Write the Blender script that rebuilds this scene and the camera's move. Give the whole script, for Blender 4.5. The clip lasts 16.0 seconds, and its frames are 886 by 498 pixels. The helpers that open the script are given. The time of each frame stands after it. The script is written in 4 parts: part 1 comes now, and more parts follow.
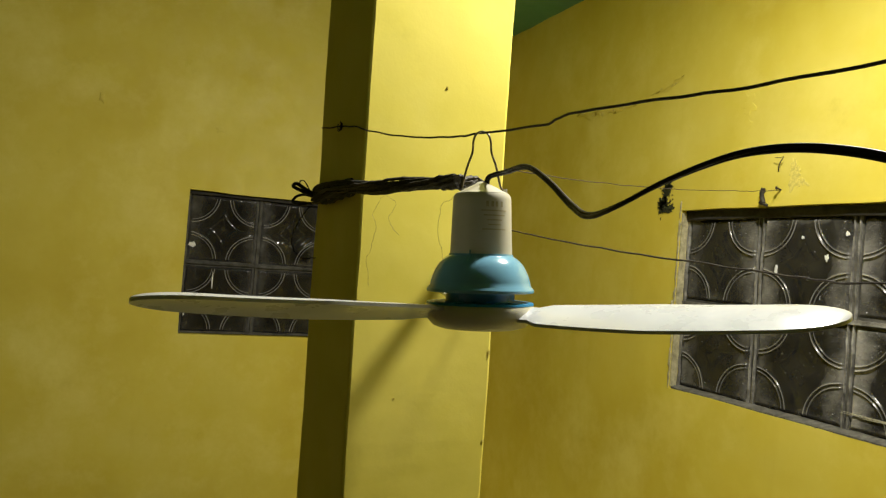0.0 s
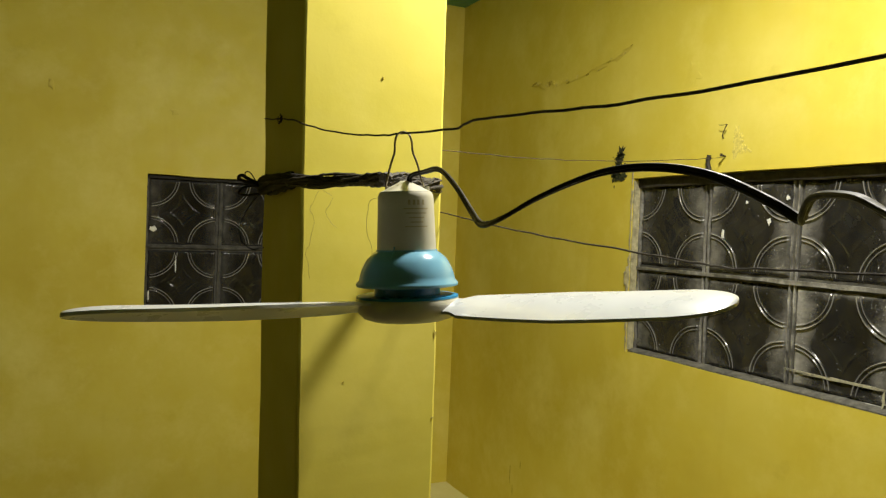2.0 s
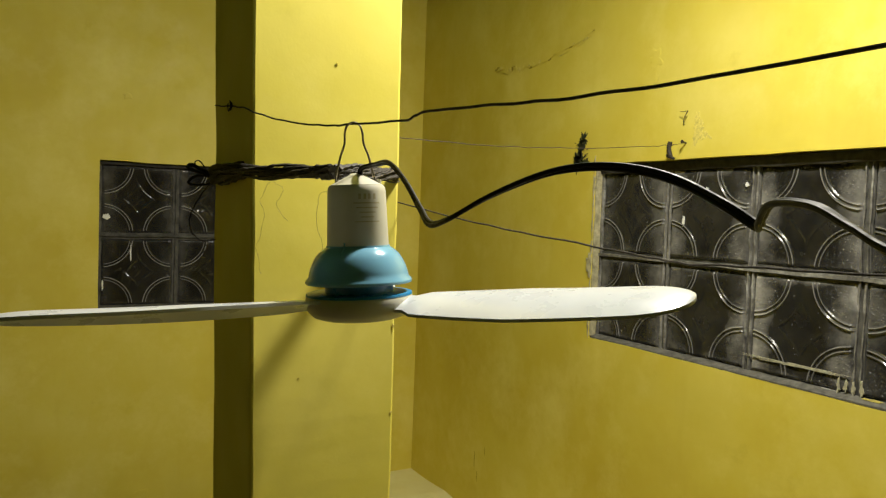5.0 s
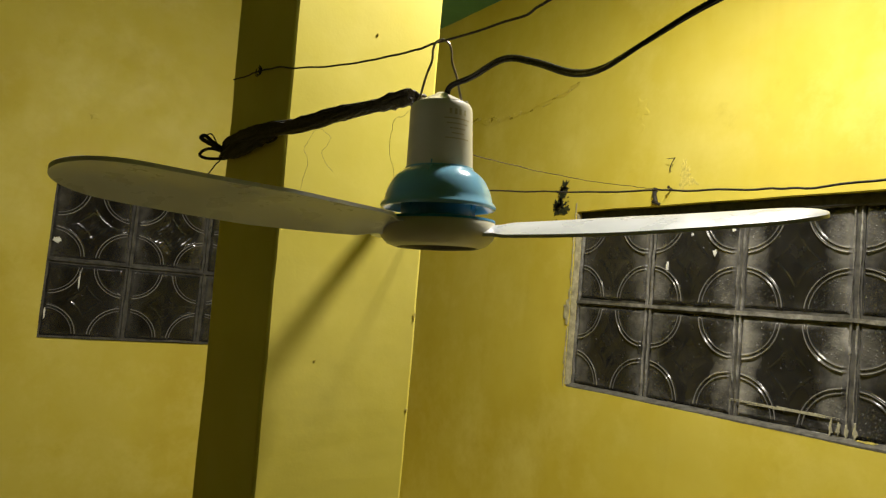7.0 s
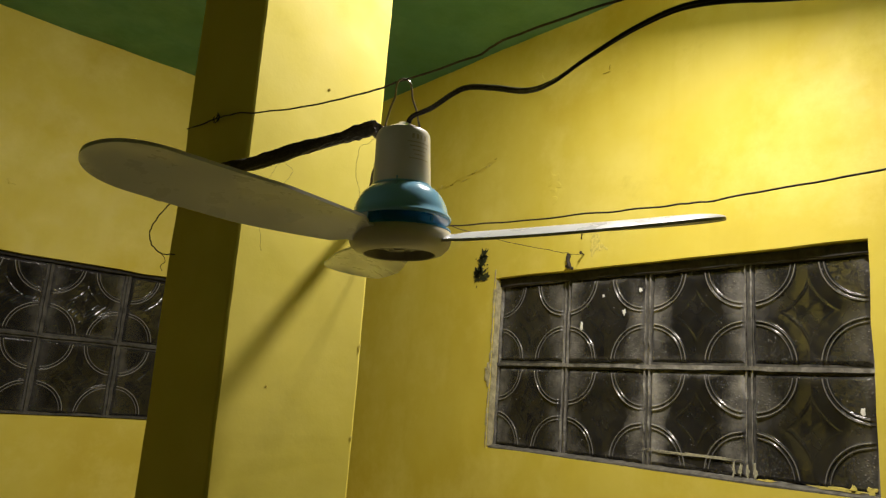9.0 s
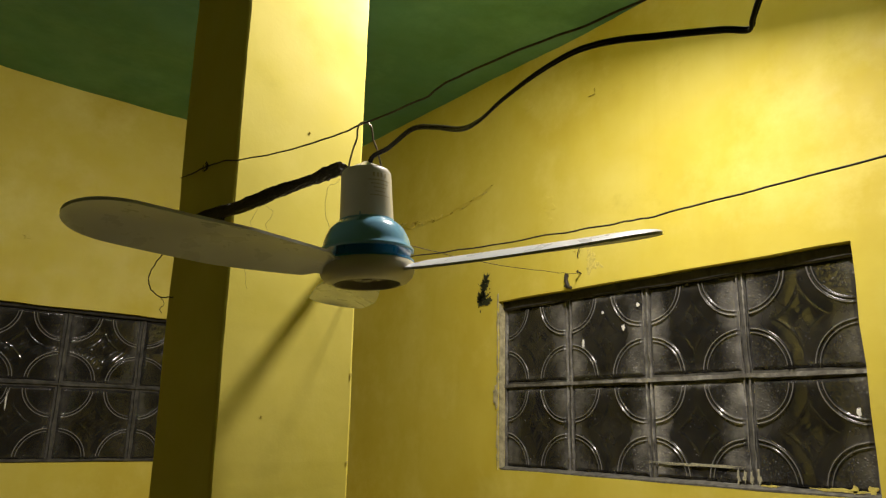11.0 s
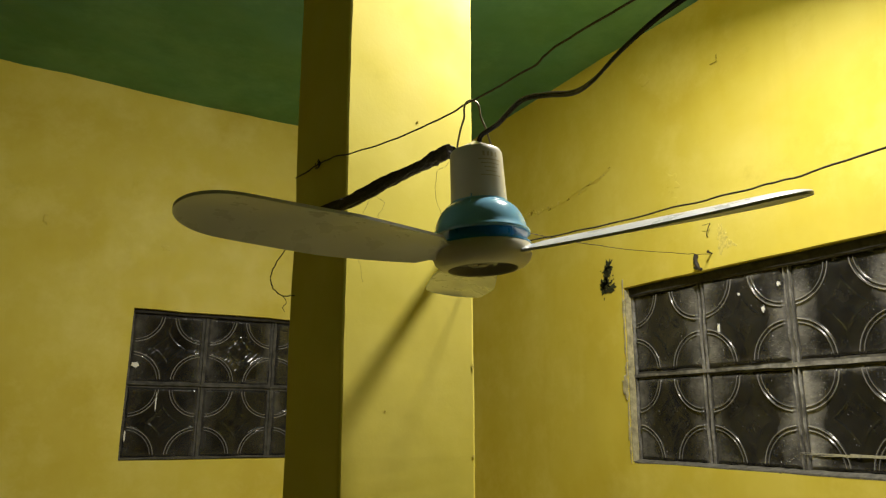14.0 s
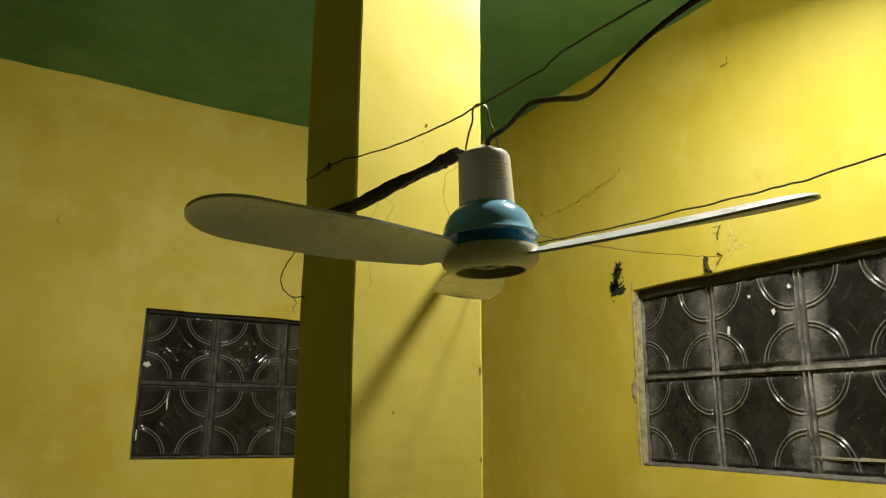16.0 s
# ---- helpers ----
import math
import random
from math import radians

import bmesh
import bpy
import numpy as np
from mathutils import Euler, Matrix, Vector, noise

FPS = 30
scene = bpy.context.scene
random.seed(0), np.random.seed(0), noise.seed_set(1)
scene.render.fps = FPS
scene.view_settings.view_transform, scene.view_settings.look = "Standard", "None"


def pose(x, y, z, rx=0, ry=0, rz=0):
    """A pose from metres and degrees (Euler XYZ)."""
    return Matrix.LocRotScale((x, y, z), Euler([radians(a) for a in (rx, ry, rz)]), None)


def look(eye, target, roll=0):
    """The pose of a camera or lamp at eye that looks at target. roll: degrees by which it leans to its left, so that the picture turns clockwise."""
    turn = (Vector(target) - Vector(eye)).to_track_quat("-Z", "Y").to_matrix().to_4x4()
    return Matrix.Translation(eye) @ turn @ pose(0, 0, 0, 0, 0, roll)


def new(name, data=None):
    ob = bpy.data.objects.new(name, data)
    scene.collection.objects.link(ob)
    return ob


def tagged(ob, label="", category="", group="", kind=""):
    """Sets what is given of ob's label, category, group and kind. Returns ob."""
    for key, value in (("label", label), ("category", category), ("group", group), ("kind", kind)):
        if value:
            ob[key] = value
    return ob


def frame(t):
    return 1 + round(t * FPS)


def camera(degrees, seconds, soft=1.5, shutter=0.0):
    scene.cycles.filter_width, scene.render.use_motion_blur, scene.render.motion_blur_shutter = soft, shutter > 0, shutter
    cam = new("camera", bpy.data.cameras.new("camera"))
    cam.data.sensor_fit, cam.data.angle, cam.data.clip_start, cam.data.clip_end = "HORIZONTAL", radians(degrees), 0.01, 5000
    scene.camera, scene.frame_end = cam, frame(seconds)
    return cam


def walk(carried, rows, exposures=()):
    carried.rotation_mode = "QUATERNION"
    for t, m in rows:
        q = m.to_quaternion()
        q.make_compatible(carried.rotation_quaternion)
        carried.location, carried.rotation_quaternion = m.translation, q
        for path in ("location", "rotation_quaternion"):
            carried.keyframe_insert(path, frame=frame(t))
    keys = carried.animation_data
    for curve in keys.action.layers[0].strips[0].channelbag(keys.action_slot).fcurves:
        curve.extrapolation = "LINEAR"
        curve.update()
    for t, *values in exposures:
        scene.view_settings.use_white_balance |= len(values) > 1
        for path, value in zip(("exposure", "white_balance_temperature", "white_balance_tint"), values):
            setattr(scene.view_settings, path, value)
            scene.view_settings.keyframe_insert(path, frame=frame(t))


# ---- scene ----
cam = camera(63.2, 16.0, soft=1.3)
PATH = [
    (0, (-1.0862, -2.0168, 1.6072), (-0.2637, -0.1941, 1.6409), 4.57),
    (0.5, (-1.0718, -2.0032, 1.6242), (-0.2591, -0.1758, 1.6259), 2.9),
    (1, (-1.0656, -2.0215, 1.6324), (-0.2073, -0.215, 1.6315), 2.11),
    (1.5, (-1.0663, -2.0393, 1.6357), (-0.2053, -0.2345, 1.6011), 2.88),
    (2, (-1.0675, -2.0514, 1.6291), (-0.1758, -0.2621, 1.5734), 2.28),
    (2.5, (-1.0703, -2.0558, 1.6148), (-0.1388, -0.2876, 1.5371), 1.98),
    (3, (-1.0767, -2.0451, 1.6), (-0.156, -0.2725, 1.4981), 2.32),
    (3.5, (-1.0747, -2.0269, 1.5926), (-0.1798, -0.2422, 1.4752), 2.13),
    (4, (-1.069, -2.0189, 1.5876), (-0.1492, -0.2486, 1.4465), 2.1),
    (4.5, (-1.0613, -2.0288, 1.61), (-0.0948, -0.2816, 1.4945), 2.13),
    (5, (-1.0522, -2.04, 1.6365), (-0.0769, -0.2966, 1.5397), 2.03),
    (7.5, (-1.1268, -1.9513, 1.5046), (0.039, -0.3451, 1.752), 6.36),
    (8, (-1.1421, -1.952, 1.4862), (0.0816, -0.4062, 1.8227), 6.02),
    (8.5, (-1.1496, -1.9623, 1.4715), (0.0961, -0.4458, 1.8569), 4.66),
    (9, (-1.1603, -1.985, 1.4687), (0.1128, -0.4989, 1.8817), 4.49),
    (11.5, (-1.1523, -2.045, 1.4605), (0.0534, -0.5263, 1.9504), 0.68),
    (12, (-1.1573, -2.0477, 1.4596), (0.0423, -0.5232, 1.9461), 0.35),
    (12.5, (-1.1531, -2.0367, 1.4616), (0.0225, -0.4887, 1.9325), 0.53),
    (13, (-1.149, -2.0184, 1.4605), (-0.1016, -0.3806, 1.93), 0.38),
    (13.5, (-1.1343, -2.0105, 1.4561), (-0.1983, -0.3021, 1.9092), -0.41),
    (14, (-1.1348, -2.016, 1.4604), (-0.1814, -0.321, 1.927), 0.39),
    (14.5, (-1.1368, -2.0182, 1.4612), (-0.1833, -0.3248, 1.9336), 0.6),
    (15, (-1.1396, -2.0257, 1.4613), (-0.18, -0.3359, 1.9344), 0.51),
    (15.5, (-1.1395, -2.0225, 1.4575), (-0.211, -0.3223, 1.9427), 0.82),
    (16, (-1.1357, -2.0207, 1.4604), (-0.2074, -0.3124, 1.9295), 0.74),
]
walk(cam, [(t, look(eye, target, roll)) for t, eye, target, roll in PATH], exposures=[(0.0, 0.19, 6500, 6), (3.0, 0.20, 6500, 6), (4.3, 0.27, 6500, 6), (5.0, 0.16, 6500, 6), (7.5, 0.14, 6500, 11), (9.0, 0.02, 6500, 14), (12.5, -0.04, 6500, 15), (13.5, 0.10, 6500, 9), (14.5, 0.17, 6500, 8), (16.0, 0.16, 6500, 8)])

# ---- light ----
world = bpy.data.worlds.new("night")
world.use_nodes = True
world.node_tree.nodes["Background"].inputs["Color"].default_value = (0.010, 0.011, 0.014, 1)
world.node_tree.nodes["Background"].inputs["Strength"].default_value = 0.35
scene.world = world

# one small ceiling lamp in a tilted holder: its diffuser shines downwards, a little light escapes round its sides
LAMP = (-0.430, -1.530, 2.300)
diffuser_light = bpy.data.lights.new("diffuser_light", "AREA")
diffuser_light.shape, diffuser_light.size = "DISK", 0.085
diffuser_light.energy = 15.2
diffuser_light.color = (1.0, 0.925, 0.82)
new("diffuser_light", diffuser_light).matrix_basis = look(LAMP, (-0.77, -1.27, 1.260))
side_light = bpy.data.lights.new("side_light", "POINT")
side_light.energy = 1.25
side_light.color = (1.0, 0.925, 0.82)
side_light.shadow_soft_size = 0.028
new("side_light", side_light).location = LAMP


# ---- materials ----
def material(name):
    m = bpy.data.materials.new(name)
    m.use_nodes = True
    nt = m.node_tree
    return m, nt, nt.nodes["Principled BSDF"]


def add(nt, kind, **values):
    n = nt.nodes.new(kind)
    for key, v in values.items():
        n.inputs[key.replace("_", " ")].default_value = v
    return n


def coords(nt):
    return nt.nodes.new("ShaderNodeTexCoord").outputs["Object"]


def noise_of(nt, where, scale, detail=4.0, rough=0.55):
    n = add(nt, "ShaderNodeTexNoise", Scale=scale, Detail=detail, Roughness=rough)
    nt.links.new(where, n.inputs["Vector"])
    return n.outputs["Fac"]


def ramp(nt, fac, stops):
    r = nt.nodes.new("ShaderNodeValToRGB")
    e = r.color_ramp.elements
    while len(e) < len(stops):
        e.new(0.5)
    for i, (p, c) in enumerate(stops):
        e[i].position = p
        e[i].color = (*c, 1)
    nt.links.new(fac, r.inputs["Fac"])
    return r.outputs["Color"]


def mixed(nt, fac, a, b, mode="MIX"):
    n = nt.nodes.new("ShaderNodeMix")
    n.data_type, n.blend_type = "RGBA", mode
    for socket, v in ((n.inputs["Factor"], fac), (n.inputs["A"], a), (n.inputs["B"], b)):
        if isinstance(v, (int, float)):
            socket.default_value = v
        elif isinstance(v, tuple):
            socket.default_value = (*v, 1)
        else:
            nt.links.new(v, socket)
    return n.outputs["Result"]


def bump(nt, bsdf, height, strength, distance, previous=None):
    b = add(nt, "ShaderNodeBump", Strength=strength, Distance=distance)
    nt.links.new(height, b.inputs["Height"])
    if previous:
        nt.links.new(previous, b.inputs["Normal"])
    nt.links.new(b.outputs["Normal"], bsdf.inputs["Normal"])
    return b.outputs["Normal"]


def painted_plaster(name, base, deep, pale, rough=0.62, relief=1.25):
    """Emulsion on hand-trowelled plaster: cloudy tone, stains, trowel waves and fine grit."""
    m, nt, b = material(name)
    c = coords(nt)
    cloud = noise_of(nt, c, 2.2, 5, 0.6)
    col = ramp(nt, cloud, [(0.30, deep), (0.50, base), (0.72, pale)])
    streak = nt.nodes.new("ShaderNodeMapping")
    streak.inputs["Scale"].default_value = (9.0, 9.0, 1.3)
    nt.links.new(c, streak.inputs["Vector"])
    runs = noise_of(nt, streak.outputs["Vector"], 1.6, 4, 0.65)
    col = mixed(nt, ramp(nt, runs, [(0.55, (0, 0, 0)), (0.80, (0.35, 0.35, 0.35))]), col, deep)
    dirt = noise_of(nt, c, 7.0, 8, 0.72)
    col = mixed(nt, ramp(nt, dirt, [(0.60, (0, 0, 0)), (0.78, (0.28, 0.28, 0.28))]), col, tuple(0.55 * v for v in deep))
    scuff = noise_of(nt, c, 3.6, 7, 0.68)
    col = mixed(nt, ramp(nt, scuff, [(0.48, (0, 0, 0)), (0.66, (0.75, 0.75, 0.75))]), col, tuple(min(1, 1.03 * v + 0.035) for v in pale))
    rings = noise_of(nt, c, 3.4, 5, 0.6)
    col = mixed(nt, ramp(nt, rings, [(0.42, (0, 0, 0)), (0.52, (0.20, 0.20, 0.20)), (0.62, (0, 0, 0))]), col, (1.02 * deep[0], 1.02 * deep[1], 0.45 * deep[2]))
    nt.links.new(col, b.inputs["Base Color"])
    gloss = noise_of(nt, c, 14.0, 3)
    nt.links.new(ramp(nt, gloss, [(0.3, (rough - 0.12,) * 3), (0.7, (rough + 0.14,) * 3)]), b.inputs["Roughness"])
    b.inputs["Specular IOR Level"].default_value = 0.35
    n = bump(nt, b, noise_of(nt, c, 5.0, 2, 0.4), 0.45 * relief, 0.012)
    n = bump(nt, b, noise_of(nt, c, 38.0, 3, 0.5), 0.30 * relief, 0.0012, n)
    bump(nt, b, noise_of(nt, c, 420.0, 2, 0.6), 0.18 * relief, 0.0004, n)
    return m


def simple(name, colour, rough, metal=0.0, vary=0.15, scale=60.0, relief=0.0, spec=0.5, coat=0.0):
    m, nt, b = material(name)
    c = coords(nt)
    f = noise_of(nt, c, scale, 5, 0.6)
    col = ramp(nt, f, [(0.3, tuple(v * (1 - vary) for v in colour)), (0.7, tuple(min(1, v * (1 + vary)) for v in colour))])
    nt.links.new(col, b.inputs["Base Color"])
    g = noise_of(nt, c, scale * 2.3, 3)
    nt.links.new(ramp(nt, g, [(0.3, (rough * 0.8,) * 3), (0.7, (min(1, rough * 1.25),) * 3)]), b.inputs["Roughness"])
    b.inputs["Metallic"].default_value = metal
    b.inputs["Specular IOR Level"].default_value = spec
    b.inputs["Coat Weight"].default_value = coat
    if relief:
        bump(nt, b, f, 0.6, relief)
    return m


YELLOW = painted_plaster("yellow_wall_paint", (0.69, 0.574, 0.084), (0.605, 0.472, 0.054), (0.735, 0.637, 0.140))
YELLOW_PALE = painted_plaster("pale_yellow_column_paint", (0.74, 0.640, 0.100), (0.695, 0.590, 0.083), (0.77, 0.675, 0.125), relief=0.7)
CREAM = painted_plaster("cream_ledge_paint", (0.78, 0.72, 0.34), (0.70, 0.63, 0.27), (0.82, 0.78, 0.45))
GREEN = painted_plaster("green_ceiling_paint", (0.112, 0.300, 0.240), (0.092, 0.250, 0.198), (0.140, 0.355, 0.290), rough=0.6, relief=0.6)
CONCRETE = painted_plaster("grey_floor_cement", (0.25, 0.24, 0.21), (0.19, 0.18, 0.16), (0.31, 0.30, 0.26))


def mortar_material():
    m, nt, b = material("grey_mortar_with_paint_smears")
    c = coords(nt)
    col = ramp(nt, noise_of(nt, c, 30.0, 6, 0.7), [(0.30, (0.06, 0.056, 0.048)), (0.5, (0.17, 0.163, 0.145)), (0.74, (0.40, 0.39, 0.355))])
    col = mixed(nt, ramp(nt, noise_of(nt, c, 14.0, 4, 0.7), [(0.56, (0, 0, 0)), (0.68, (0.7, 0.7, 0.7))]), col, (0.50, 0.49, 0.45))
    nt.links.new(col, b.inputs["Base Color"])
    b.inputs["Roughness"].default_value = 0.9
    bump(nt, b, noise_of(nt, c, 160.0, 4, 0.7), 0.8, 0.002)
    return m


def glass_material(name, dirt, gloss):
    """Clear pressed glass under a film of dust that thickens towards the joints."""
    m, nt, b = material(name)
    c = coords(nt)
    b.inputs["Base Color"].default_value = (0.012, 0.0125, 0.012, 1)
    b.inputs["Transmission Weight"].default_value = 1.0
    b.inputs["IOR"].default_value = 1.5
    # pressed dots inside the corner arcs
    flip = nt.nodes.new("ShaderNodeVectorMath")
    flip.operation = "ABSOLUTE"
    nt.links.new(c, flip.inputs[0])
    corner = nt.nodes.new("ShaderNodeVectorMath")
    corner.operation = "DISTANCE"
    flat = nt.nodes.new("ShaderNodeVectorMath")
    flat.operation = "MULTIPLY"
    flat.inputs[1].default_value = (1, 1, 0)
    nt.links.new(flip.outputs[0], flat.inputs[0])
    nt.links.new(flat.outputs[0], corner.inputs[0])
    corner.inputs[1].default_value = (0.0905, 0.0900, 0)
    inside = nt.nodes.new("ShaderNodeMath")
    inside.operation = "LESS_THAN"
    inside.inputs[1].default_value = 0.064
    nt.links.new(corner.outputs["Value"], inside.inputs[0])
    dots = add(nt, "ShaderNodeTexVoronoi", Scale=190.0)
    nt.links.new(c, dots.inputs["Vector"])
    dome = nt.nodes.new("ShaderNodeMath")
    dome.operation = "MULTIPLY"
    nt.links.new(ramp(nt, dots.outputs["Distance"], [(0.0, (1, 1, 1)), (0.42, (0, 0, 0))]), dome.inputs[0])
    nt.links.new(inside.outputs[0], dome.inputs[1])
    bump(nt, b, dome.outputs[0], 1.0, 0.0022)
    nt.links.new(ramp(nt, noise_of(nt, c, 24.0, 4), [(0.35, (gloss,) * 3), (0.65, (2.3 * gloss,) * 3)]), b.inputs["Roughness"])
    dust = add(nt, "ShaderNodeBsdfDiffuse", Roughness=0.8)
    dust.inputs["Color"].default_value = (0.52, 0.505, 0.47, 1)
    info = nt.nodes.new("ShaderNodeObjectInfo")
    shift = add(nt, "ShaderNodeVectorMath")
    shift.operation = "MULTIPLY_ADD"
    nt.links.new(info.outputs["Random"], shift.inputs[0])
    shift.inputs[1].default_value = (3.1, 5.7, 2.3)
    nt.links.new(c, shift.inputs[2])
    where = shift.outputs[0]
    drag = nt.nodes.new("ShaderNodeMapping")
    drag.inputs["Scale"].default_value = (1.15, 0.85, 1.0)
    nt.links.new(where, drag.inputs["Vector"])
    film = noise_of(nt, drag.outputs["Vector"], 11.0, 7, 0.62)
    sep = nt.nodes.new("ShaderNodeSeparateXYZ")
    nt.links.new(c, sep.inputs[0])
    edge = None
    for axis, start, most in (("X", 0.042, 1.0), ("Y", 0.066, 0.55)):
        away = nt.nodes.new("ShaderNodeMath")
        away.operation = "ABSOLUTE"
        nt.links.new(sep.outputs[axis], away.inputs[0])
        ragged = nt.nodes.new("ShaderNodeMath")
        ragged.operation = "MULTIPLY_ADD"
        nt.links.new(noise_of(nt, where, 17.0, 6, 0.65), ragged.inputs[0])
        ragged.inputs[1].default_value = 0.075
        nt.links.new(away.outputs[0], ragged.inputs[2])
        rise = add(nt, "ShaderNodeMapRange")
        rise.inputs["From Min"].default_value, rise.inputs["From Max"].default_value = start + 0.040, 0.128
        rise.inputs["To Min"].default_value, rise.inputs["To Max"].default_value = 0.0, most
        nt.links.new(ragged.outputs[0], rise.inputs["Value"])
        if edge is None:
            edge = rise.outputs[0]
        else:
            near = nt.nodes.new("ShaderNodeMath")
            near.operation = "MAXIMUM"
            nt.links.new(edge, near.inputs[0])
            nt.links.new(rise.outputs[0], near.inputs[1])
    amount = add(nt, "ShaderNodeMapRange")
    amount.inputs["To Min"].default_value, amount.inputs["To Max"].default_value = 0.30 * dirt, 1.15 * dirt
    nt.links.new(info.outputs["Random"], amount.inputs["Value"])
    each = nt.nodes.new("ShaderNodeMath")
    each.operation = "MULTIPLY"
    nt.links.new(near.outputs[0], each.inputs[0])
    nt.links.new(amount.outputs[0], each.inputs[1])
    total = nt.nodes.new("ShaderNodeMath")
    total.operation = "MULTIPLY_ADD"
    nt.links.new(each.outputs[0], total.inputs[0])
    nt.links.new(ramp(nt, film, [(0.36, (0.06, 0.06, 0.06)), (0.50, (0.35, 0.35, 0.35)), (0.64, (0.80, 0.80, 0.80))]), total.inputs[1])
    base = ramp(nt, noise_of(nt, where, 9.0, 5, 0.65), [(0.35, (0.020,) * 3), (0.75, (0.060,) * 3)])
    nt.links.new(base, total.inputs[2])
    # ridges get extra dust colour, painting in the light the pressed arcs catch
    ridge = add(nt, "ShaderNodeMapRange")
    ridge.inputs["From Min"].default_value, ridge.inputs["From Max"].default_value = 0.0014, 0.0034
    ridge.inputs["To Min"].default_value, ridge.inputs["To Max"].default_value = 0.0, 0.85 - 0.30 * dirt
    nt.links.new(sep.outputs["Z"], ridge.inputs["Value"])
    plus = nt.nodes.new("ShaderNodeMath")
    plus.operation = "ADD"
    nt.links.new(total.outputs[0], plus.inputs[0])
    nt.links.new(ridge.outputs[0], plus.inputs[1])
    grains = nt.nodes.new("ShaderNodeMath")
    grains.operation = "MAXIMUM"
    nt.links.new(plus.outputs[0], grains.inputs[0])
    nt.links.new(ramp(nt, noise_of(nt, where, 210.0, 2, 0.5), [(0.715, (0, 0, 0)), (0.79, (0.70 * dirt + 0.1,) * 3)]), grains.inputs[1])
    both = nt.nodes.new("ShaderNodeMixShader")
    nt.links.new(grains.outputs[0], both.inputs[0])
    nt.links.new(b.outputs[0], both.inputs[1])
    nt.links.new(dust.outputs[0], both.inputs[2])
    nt.links.new(both.outputs[0], nt.nodes["Material Output"].inputs["Surface"])
    return m


MORTAR = mortar_material()
GLASS = glass_material("dusty_pressed_glass", 1.0, 0.13)
GLASS_CLEAN = glass_material("clear_pressed_glass", 0.3, 0.06)
WHITE_PLASTIC = simple("aged_white_plastic", (0.60, 0.575, 0.465), 0.38, vary=0.06, scale=40, coat=0.1)
BLADE_PLASTIC = simple("white_blade_plastic", (0.60, 0.615, 0.63), 0.30, vary=0.05, scale=25, coat=0.15)
TEAL = simple("glossy_turquoise_plastic", (0.19, 0.42, 0.58), 0.18, vary=0.05, scale=30, coat=0.3)
# blue pushed up to stand in for lamplight glowing through the plastic
TEAL_DARK = simple("dark_turquoise_plastic", (0.018, 0.21, 0.43), 0.3, vary=0.1)
HUB_UNDER = simple("grey_hub_recess", (0.26, 0.25, 0.21), 0.45, vary=0.2, scale=80)
STEEL = simple("dull_steel_wire", (0.32, 0.28, 0.22), 0.42, metal=0.9, vary=0.3, scale=200)
RUSTY = simple("rusted_wire", (0.036, 0.026, 0.018), 0.75, metal=0.0, vary=0.5, scale=150, relief=0.0003)
RUBBER = simple("black_cord_rubber", (0.012, 0.010, 0.009), 0.48, vary=0.3, scale=90, spec=0.14)
RAFFIA = simple("blackened_raffia", (0.030, 0.024, 0.018), 0.72, vary=0.6, scale=260, relief=0.0006)
FIBRE = simple("brown_raffia_fibre", (0.24, 0.18, 0.06), 0.7, vary=0.4, scale=300)
MOULD = simple("black_mould", (0.035, 0.040, 0.012), 0.95, vary=0.6, scale=160, relief=0.001)
BARE = simple("bare_plaster", (0.42, 0.38, 0.23), 0.9, vary=0.45, scale=70, relief=0.0008)
OCHRE = simple("stained_plaster", (0.40, 0.31, 0.03), 0.85, vary=0.3, scale=120, relief=0.0008)
SMEAR = simple("smeared_cement", (0.11, 0.105, 0.088), 0.9, vary=0.5, scale=90, relief=0.001)
DRIED = simple("dried_mortar", (0.40, 0.38, 0.27), 0.9, vary=0.35, scale=220, relief=0.0008)
DARK_MORTAR = simple("sooty_mortar", (0.075, 0.072, 0.062), 0.9, vary=0.6, scale=40, relief=0.0015)
LINTEL_SHADE = simple("black_lintel_shade", (0.022, 0.020, 0.017), 0.85, vary=0.7, scale=60, relief=0.001)
WHITE_PAINT = simple("white_paint_splash", (0.80, 0.80, 0.76), 0.6, vary=0.08, scale=200)
CHIP = simple("chipped_yellow_paint", (0.66, 0.56, 0.13), 0.8, vary=0.25, scale=160, relief=0.0006)
FAINT_INK = simple("faded_gold_print", (0.44, 0.39, 0.23), 0.45, vary=0.1, scale=300)


# ---- building ----
def part(name, bm, mat, parent=None, label="", smooth=False):
    me = bpy.data.meshes.new(name)
    bm.to_mesh(me)
    bm.free()
    me.materials.append(mat)
    if smooth:
        me.polygons.foreach_set("use_smooth", [True] * len(me.polygons))
        me.set_sharp_from_angle(angle=radians(38))
    ob = new(name, me)
    if parent:
        ob.parent = parent
    if label:
        ob["label"] = label
    return ob


def box(bm, x0, x1, y0, y1, z0, z1):
    v = [bm.verts.new((x, y, z)) for z in (z0, z1) for y in (y0, y1) for x in (x0, x1)]
    for f in ((0, 2, 3, 1), (4, 5, 7, 6), (0, 1, 5, 4), (2, 6, 7, 3), (0, 4, 6, 2), (1, 3, 7, 5)):
        bm.faces.new([v[i] for i in f])
    return v


